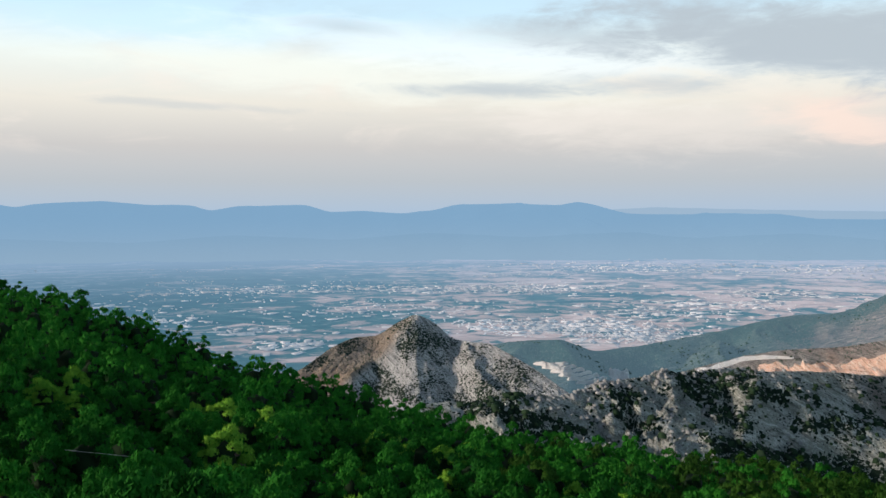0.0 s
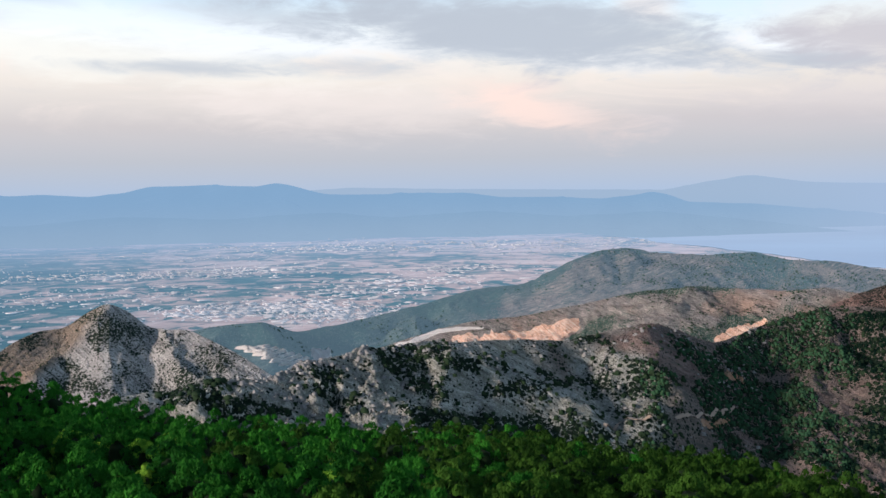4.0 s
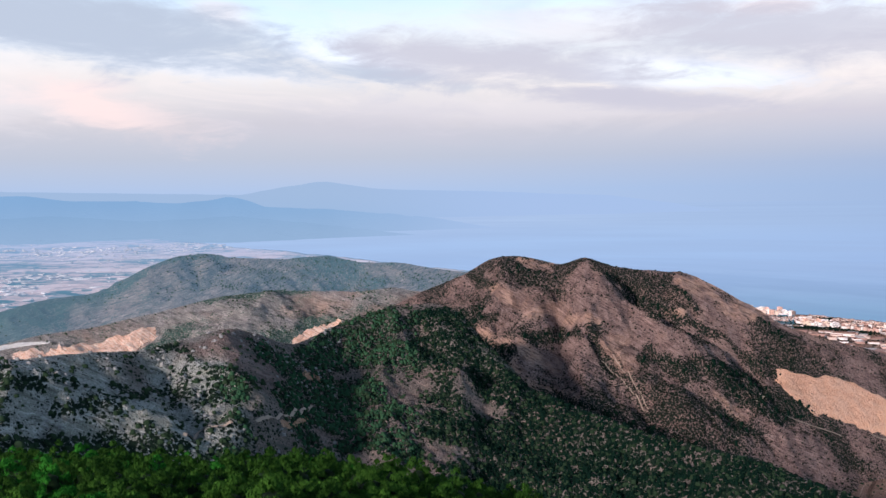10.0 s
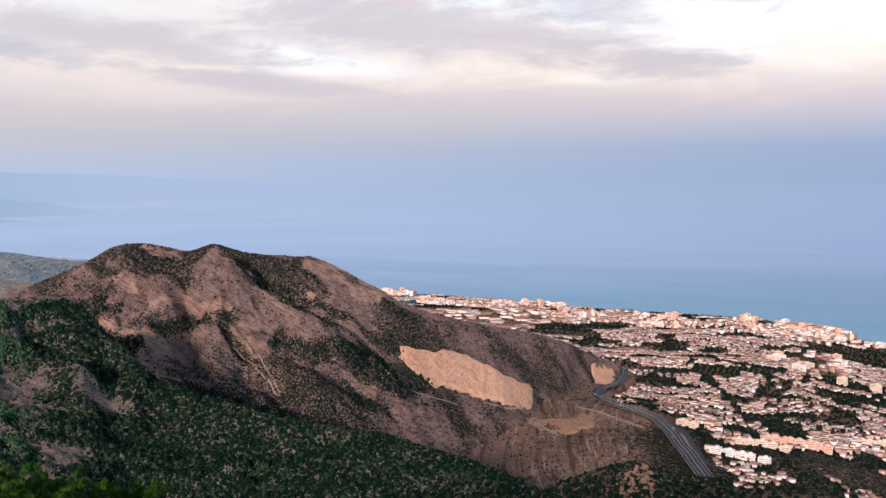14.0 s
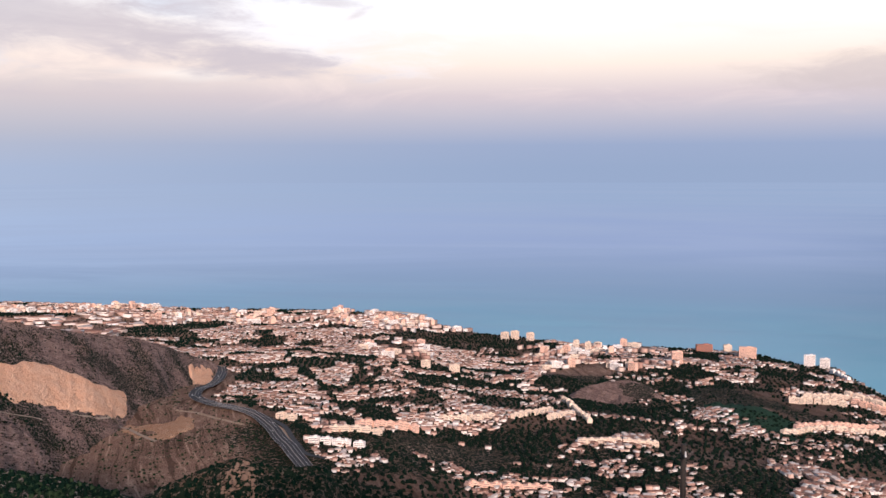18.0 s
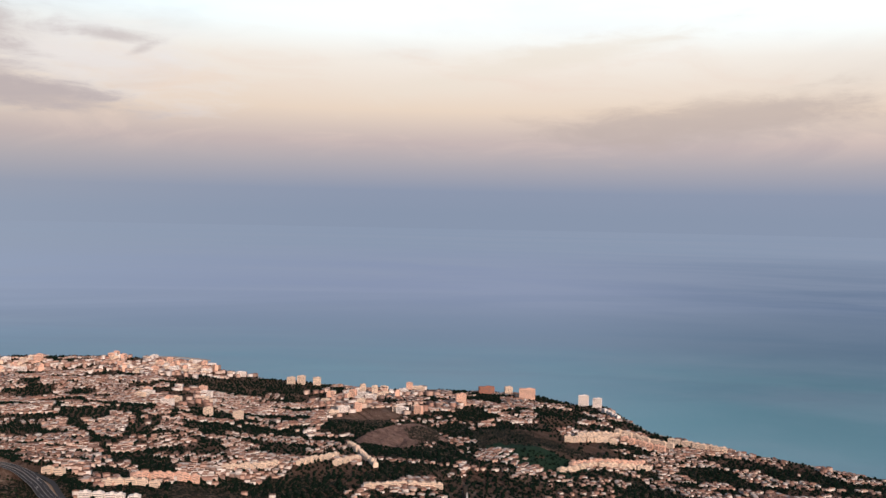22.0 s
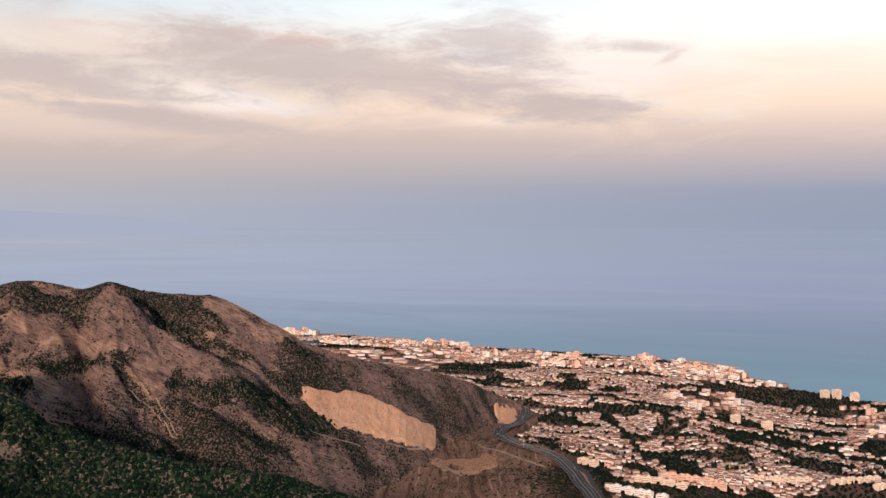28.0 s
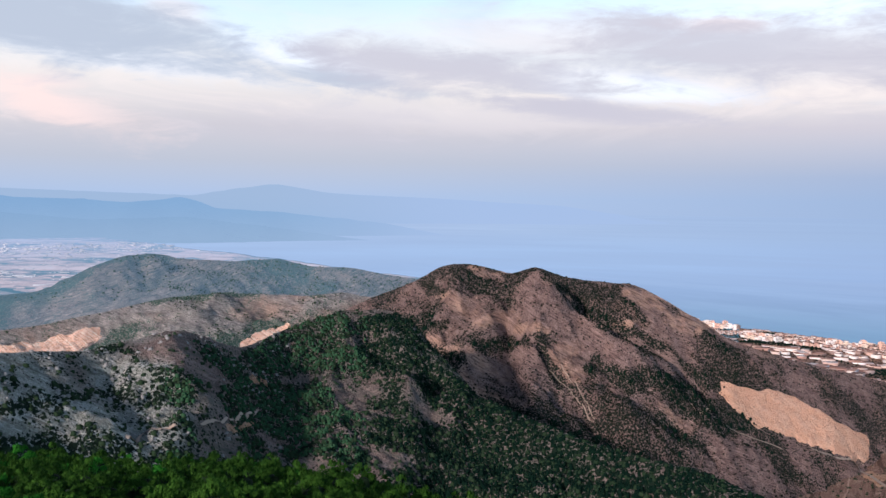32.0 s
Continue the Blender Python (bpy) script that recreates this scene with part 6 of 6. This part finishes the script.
def town():
    g = np.random.default_rng(21)
    cells = []
    for i in range(400):
        a = g.uniform(58, 126)
        s = shore(a)
        d = 40 + (s - 1350) * g.random() ** 1.15
        cells.append((a, s - d, d))
    CX = np.array([(math.sin(radians(a)) * r, math.cos(radians(a)) * r) for a, r, d in cells])
    styles = []
    for a, r, d in cells:
        u = g.random()
        e = math.degrees(math.atan2(float(lowland(np.array(a), np.array(r))) - EYE, r))
        zone = next((z[4] for z in ZONES if ((a - z[0]) / z[2]) ** 2 + ((e - z[1]) / z[3]) ** 2 < 1.2), "")
        if zone:
            styles.append(zone)
        elif d < 700 and a < 101:
            styles.append("blocks" if u < 0.62 else "rows")
        elif d < 1700:
            styles.append("rows" if u < 0.4 else "villas" if u < 0.72 else "wood")
        else:
            styles.append("villas" if u < 0.35 else "sparse" if u < 0.62 else "rows" if u < 0.75 else "wood")
    trees = []
    boxes = 0
    for i, (a, r, d) in enumerate(cells):
        H = Houses()
        th = g.uniform(0, 3.14)
        st = styles[i]
        along, across = {"blocks": (25, 30), "rows": (9.5, 18), "villas": (14, 16), "wood": (14, 14), "green": (16, 16), "bare": (40, 40), "sparse": (15, 16), "sheds": (46, 40)}[st]
        gaps = {"blocks": 0.08, "rows": 0.14, "villas": 0.18, "sparse": 0.62, "sheds": 0.25}.get(st, 0.3) * g.uniform(0.6, 1.5)
        c, sn = math.cos(th), math.sin(th)
        bend = g.uniform(-0.0012, 0.0012)
        gx, gy = np.meshgrid(np.arange(-int(280 / along), int(280 / along) + 1), np.arange(-int(230 / across), int(230 / across) + 1))
        lx, ly = gx.ravel() * along, gy.ravel() * across
        wob = fbm(lx / 90 + i, ly / 90, 2, 3) * 14
        lx, ly = lx + g.normal(size=lx.shape) * along * 0.16, ly + wob + g.normal(size=ly.shape) * across * (0.1 if st == "rows" else 0.2) + bend * lx * lx
        X, Y = CX[i, 0] + lx * c - ly * sn, CX[i, 1] + lx * sn + ly * c
        near = np.argmin((CX[:, 0][None] - X[:, None]) ** 2 + (CX[:, 1][None] - Y[:, None]) ** 2, axis=1)
        HA, HR = np.degrees(np.arctan2(X, Y)), np.hypot(X, Y)
        Z = lowland(HA, HR)
        dip = np.zeros(len(HA), bool)
        EL = np.degrees(np.arctan2(Z - EYE, HR))
        for w, line in HOLLOWS:
            dip |= line_distance(HA, EL + 0.3 * fbm(X / 60, Y / 60, 3, 13), line) < w
        ok = (near == i) & (HR < np.interp(HA, SA, SR) - 14) & (HA > 56) & (Z > 0)
        onhill = (HA < 80) & (mountain.height(HA, HR) > Z + 2) & (HR > mountain.top(HA) - 700)
        onroad = np.min(np.hypot(RP[:, 2, 0][None] - X[:, None], RP[:, 2, 1][None] - Y[:, None]), axis=1) < 38
        leftside = HA < np.interp(HR, RD_R, RD_A) + 0.4
        onhill |= (HA > 93.5) & (HA < 102) & (town_hillock.height(HA, HR) > Z + 2) & (np.abs(HR - 2400) < 240)
        ok &= ~onhill & ~onroad & ~(leftside & (HR < 2650))
        PP = to_world(HA, HR, Z)
        SS = squash(HR) / HR
        for j in np.nonzero(ok)[0]:
            ha, hr, z, P, s = float(HA[j]), float(HR[j]), float(Z[j]), PP[j], float(SS[j])
            if st in ("wood", "bare", "green"):
                if g.random() < (0.95 if st == "wood" else 0.22):
                    trees.append((ha, hr, z, g.uniform(1.5, 3) if st == "bare" else g.uniform(3.5, 7)))
                continue
            if dip[j] or g.random() < gaps or vnoise(X[j:j + 1] / 70, Y[j:j + 1] / 70, 9)[0] < (0.50 if st == "sparse" else 0.42):
                for _ in range(2):
                    if g.random() < 0.8:
                        trees.append((ha + g.uniform(-0.15, 0.15), hr + g.uniform(-8, 8), z, g.uniform(3, 6.5)))
                continue
            if st == "blocks":
                if boxes < 190 and g.random() < 0.3:
                    boxes += 1
                    put_block(("cream", "salmon", "white", "cream")[boxes % 4], (5, 8, 6, 4)[boxes % 4], (24, 22, 34, 28)[boxes % 4], 14, ha, hr, th + (1.5708 if g.random() < 0.3 else 0), z)
                else:
                    H.add(P, s, g.uniform(13, 26), g.uniform(9, 14), g.uniform(6, 15), th, 0.5)
            elif st == "sheds":
                H.add(P, s, g.uniform(24, 60), g.uniform(18, 30), g.uniform(6, 10), th, 0.5)
            elif st == "rows":
                H.add(P, s, along * g.uniform(0.9, 1.25), g.uniform(7, 10.5), g.uniform(4.0, 7.0), th, g.choice((0.5, 1.4)))
                if g.random() < 0.4:
                    trees.append((ha + g.uniform(-0.2, 0.2), hr + g.uniform(-12, 12), z, g.uniform(2, 4)))
            else:
                tw, vw, vh = th + g.uniform(-0.5, 0.5), g.uniform(6, 13), g.uniform(2.8, 5.0)
                H.add(P, s, vw, g.uniform(5, 8), vh, tw, g.choice((0.4, 1.2, 1.6)))
                if g.random() < 0.6:
                    off = (vw / 2 + 1.5) * s
                    H.add((P[0] + math.cos(tw + 0.5) * off, P[1] + math.sin(tw + 0.5) * off, P[2]), s, g.uniform(4, 7), g.uniform(4, 6), vh * 0.65, tw, 0.4)
                for _ in range(2):
                    trees.append((ha + g.uniform(-0.3, 0.3), hr + g.uniform(-10, 10), z, g.uniform(2.2, 4.4)))
        label = {"blocks": "cream and pinkish flat-roofed town buildings packed together", "rows": "rows of white and cream terraced houses with tiled roofs", "villas": "white villas with tiled roofs among dark trees", "sparse": "scattered white houses among dark trees", "sheds": "large pale flat-roofed industrial sheds"}.get(st, "")
        H.build("houses", label, "houses")
    T = np.array(trees)
    zz = lowland(T[:, 0], T[:, 1])
    ok = zz > 0
    scatter("town_trees", T[ok, 0], T[ok, 1], zz[ok], T[ok, 3] * 0.75, 1.2, M_TOWNTREE, "dark green trees between the houses", "trees", 5)


town()


# valley walls and roofs glow slightly: haze put in as emission
M_FARWALL = backdrop_mat("hazed_white_walls", (0.85, 0.80, 0.77), (0.40, 0.47, 0.56), 0.36)
M_FARROOF = backdrop_mat("hazed_pale_roofs", (0.80, 0.70, 0.66), (0.40, 0.47, 0.56), 0.36)
# clusters: heading, angle, half widths in degrees, share of large sheds, number
CLUSTERS = [(-15.6, -5.4, 1.6, 0.3, 0.3, 60), (-11.2, -6.1, 1.4, 0.25, 0.5, 70), (-9.2, -7.1, 1.5, 0.3, 0.4, 90), (-14.0, -3.9, 5.0, 0.2, 0.2, 160), (-6.0, -3.8, 5.0, 0.25, 0.3, 220), (2.0, -3.9, 4.0, 0.2, 0.4, 240),
            (6.5, -3.7, 3.0, 0.25, 0.3, 180), (9.5, -2.6, 3.0, 0.25, 0.2, 260), (14.0, -2.5, 3.5, 0.3, 0.2, 320), (20.0, -2.7, 4.0, 0.3, 0.3, 340), (26.0, -2.5, 3.0, 0.2, 0.2, 260), (31.0, -2.35, 3.5, 0.12, 0.1, 220),
            (4.5, -6.1, 2.2, 0.35, 0.15, 260), (8.5, -5.9, 3.2, 0.35, 0.3, 420), (11.5, -6.5, 2.4, 0.4, 0.1, 460), (13.0, -5.2, 2.5, 0.3, 0.4, 160), (16.0, -4.6, 3.0, 0.25, 0.4, 150), (18.5, -4.0, 2.2, 0.2, 0.4, 120), (-2.0, -5.0, 4.0, 0.4, 0.2, 160), (-20.0, -4.8, 4.0, 0.6, 0.2, 150)]


def valley_towns():
    g = np.random.default_rng(31)
    H = Houses()
    spots = [(ca + g.normal(size=n) * wa * 0.85, ce + g.normal(size=n) * we * 0.6, big) for ca, ce, wa, we, big, n in CLUSTERS]
    for i in range(170):
        n = int(g.integers(3, 14))
        spots.append((g.uniform(-27, 30) + g.normal(size=n) * 1.2, g.uniform(-6.6, -2.4) + g.normal(size=n) * 0.05, 0.15))
    for ha, e, share in spots:
        hr = (EYE - 44.0) / np.tan(np.radians(np.clip(-e, 2.1, 9.0)))
        z = lowland(ha, hr)
        P, S = to_world(ha, hr, z + 3.0), squash(hr) / hr
        for k in np.nonzero((hr > 3600) & (z > 0) & (g.random(len(hr)) < 0.75))[0]:
            big = g.random() < share
            H.add(P[k], float(S[k]), g.uniform(40, 110) if big else g.uniform(7, 18), g.uniform(14, 36) if big else g.uniform(6, 12), g.uniform(1.0, 3.0) if big else g.uniform(0.5, 3.0), g.uniform(0, 3.1), 0.5)
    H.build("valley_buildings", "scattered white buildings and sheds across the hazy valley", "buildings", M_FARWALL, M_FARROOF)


valley_towns()

M_SAND = plain_mat("beach_sand", (0.52, 0.43, 0.33), 0.95, 0.12, 0.05)
M_FAIRWAY = hill_mat("golf_grass", (0.020, 0.048, 0.030), (0.032, 0.066, 0.040), (0.010, 0.026, 0.018), 0.3, 0.6, 0.8)
q = mountain.patch("golf_course", M_FAIRWAY, [(102.0, -12.1, -12.6), (103.4, -11.9, -13.2), (105.0, -12.0, -13.6), (107.0, -12.4, -13.7), (109.2, -13.0, -13.5)], 2.0, 60, 30, lowland, 95.0)
tagged(q, "dark green golf course between the estates", "golf course", kind="structure")
ba = np.linspace(84.5, 128, 400)
bs = np.interp(ba, SA, SR)
B = np.stack([to_world(ba, bs + dr, np.full(400, dz)) for dr, dz in ((-26, 3.6), (-8, 2.6), (8, 0.6), (16, -1.0))], 1)
tagged(grid_mesh("beach", B, M_SAND), "narrow pale sand beach along the shore", "beach", kind="structure")

# harbour arm
pts = [(83.2, -7.93), (84.4, -7.98), (85.6, -8.10), (86.3, -8.2)]
P = np.zeros((24, 4, 3))
for i, t in enumerate(np.linspace(0, 3, 24)):
    a, e = np.interp(t, range(4), [p[0] for p in pts]), np.interp(t, range(4), [p[1] for p in pts])
    r = EYE / math.tan(radians(-e))
    for j, (dr, dz) in enumerate(((-9, -2), (-6, 4), (6, 4), (9, -2))):
        P[i, j] = to_world(np.array(a), np.array(r + dr), np.array(float(dz)))
tagged(grid_mesh("harbour_mole", P, M_BARRIER, smooth=False), "low stone harbour mole reaching into the sea", "breakwater", kind="structure")

# ---- near the lookout ----
M_POLE = plain_mat("dark_pole", (0.03, 0.026, 0.024), 0.8, 0.3, 2.0)
M_STEEL = plain_mat("galvanised_steel", (0.42, 0.43, 0.44), 0.4, 0.15, 3.0)


def rod(name, p0, p1, rad, material, parent, sides=8, taper=1.0):
    p0, p1 = Vector(p0), Vector(p1)
    d = (p1 - p0).normalized()
    u = d.orthogonal().normalized()
    v = d.cross(u)
    bm = bmesh.new()
    A = [bm.verts.new(p0 + (u * math.cos(j * 2 * math.pi / sides) + v * math.sin(j * 2 * math.pi / sides)) * rad) for j in range(sides)]
    B = [bm.verts.new(p1 + (u * math.cos(j * 2 * math.pi / sides) + v * math.sin(j * 2 * math.pi / sides)) * rad * taper) for j in range(sides)]
    for j in range(sides):
        bm.faces.new((A[j], A[(j + 1) % sides], B[(j + 1) % sides], B[j]))
    bm.faces.new(A[::-1]), bm.faces.new(B)
    me = bpy.data.meshes.new(name)
    bm.to_mesh(me)
    bm.free()
    me.materials.append(material)
    ob = new(name, me)
    ob.parent = parent
    return ob


def utility_pole(a, r, top_el, rad, label):
    foot = spot(a, r, float(spur(np.array([a]), np.array([r]))[0]))
    h = EYE + r * math.tan(radians(top_el)) - foot.z
    ob = new("utility_pole")
    ob.location = foot
    rod("shaft", (0, 0, -0.5), (0.0, 0, h), rad, M_POLE, ob, 10, 0.75)
    arm = rod("crossarm", (-0.55, 0, h - 0.5), (0.55, 0, h - 0.5), 0.06, M_POLE, ob, 6)
    for x in (-0.45, 0.0, 0.45):
        rod("insulator", (x, 0, h - 0.45), (x, 0, h - 0.2), 0.05, M_STEEL, arm, 8, 0.6)
    return tagged(ob, label, "utility pole")


utility_pole(101.25, 44.0, -15.1, 0.16, "dark wooden utility pole below the lookout")

post = new("fence_post")
foot = spot(-16.7, 112.0, float(spur(np.array([-16.7]), np.array([112.0]))[0]))
post.location = foot
up = lambda e: EYE + 112.0 * math.tan(radians(e)) - foot.z
rod("shaft", (0, 0, -0.4), (0, 0, up(-12.2)), 0.06, M_STEEL, post, 8)
rod("bracket", (0, 0, up(-12.5)), (-0.4, 0, up(-12.35)), 0.03, M_STEEL, post, 6)
side = spot(-21.3, 80.0, EYE + 80.0 * math.tan(radians(-12.15))) - foot
rod("rail", (0, 0, up(-13.0)), tuple(side), 0.014, M_STEEL, post, 6)
tagged(post, "grey steel post with a thin pale rail among the pines", "post")
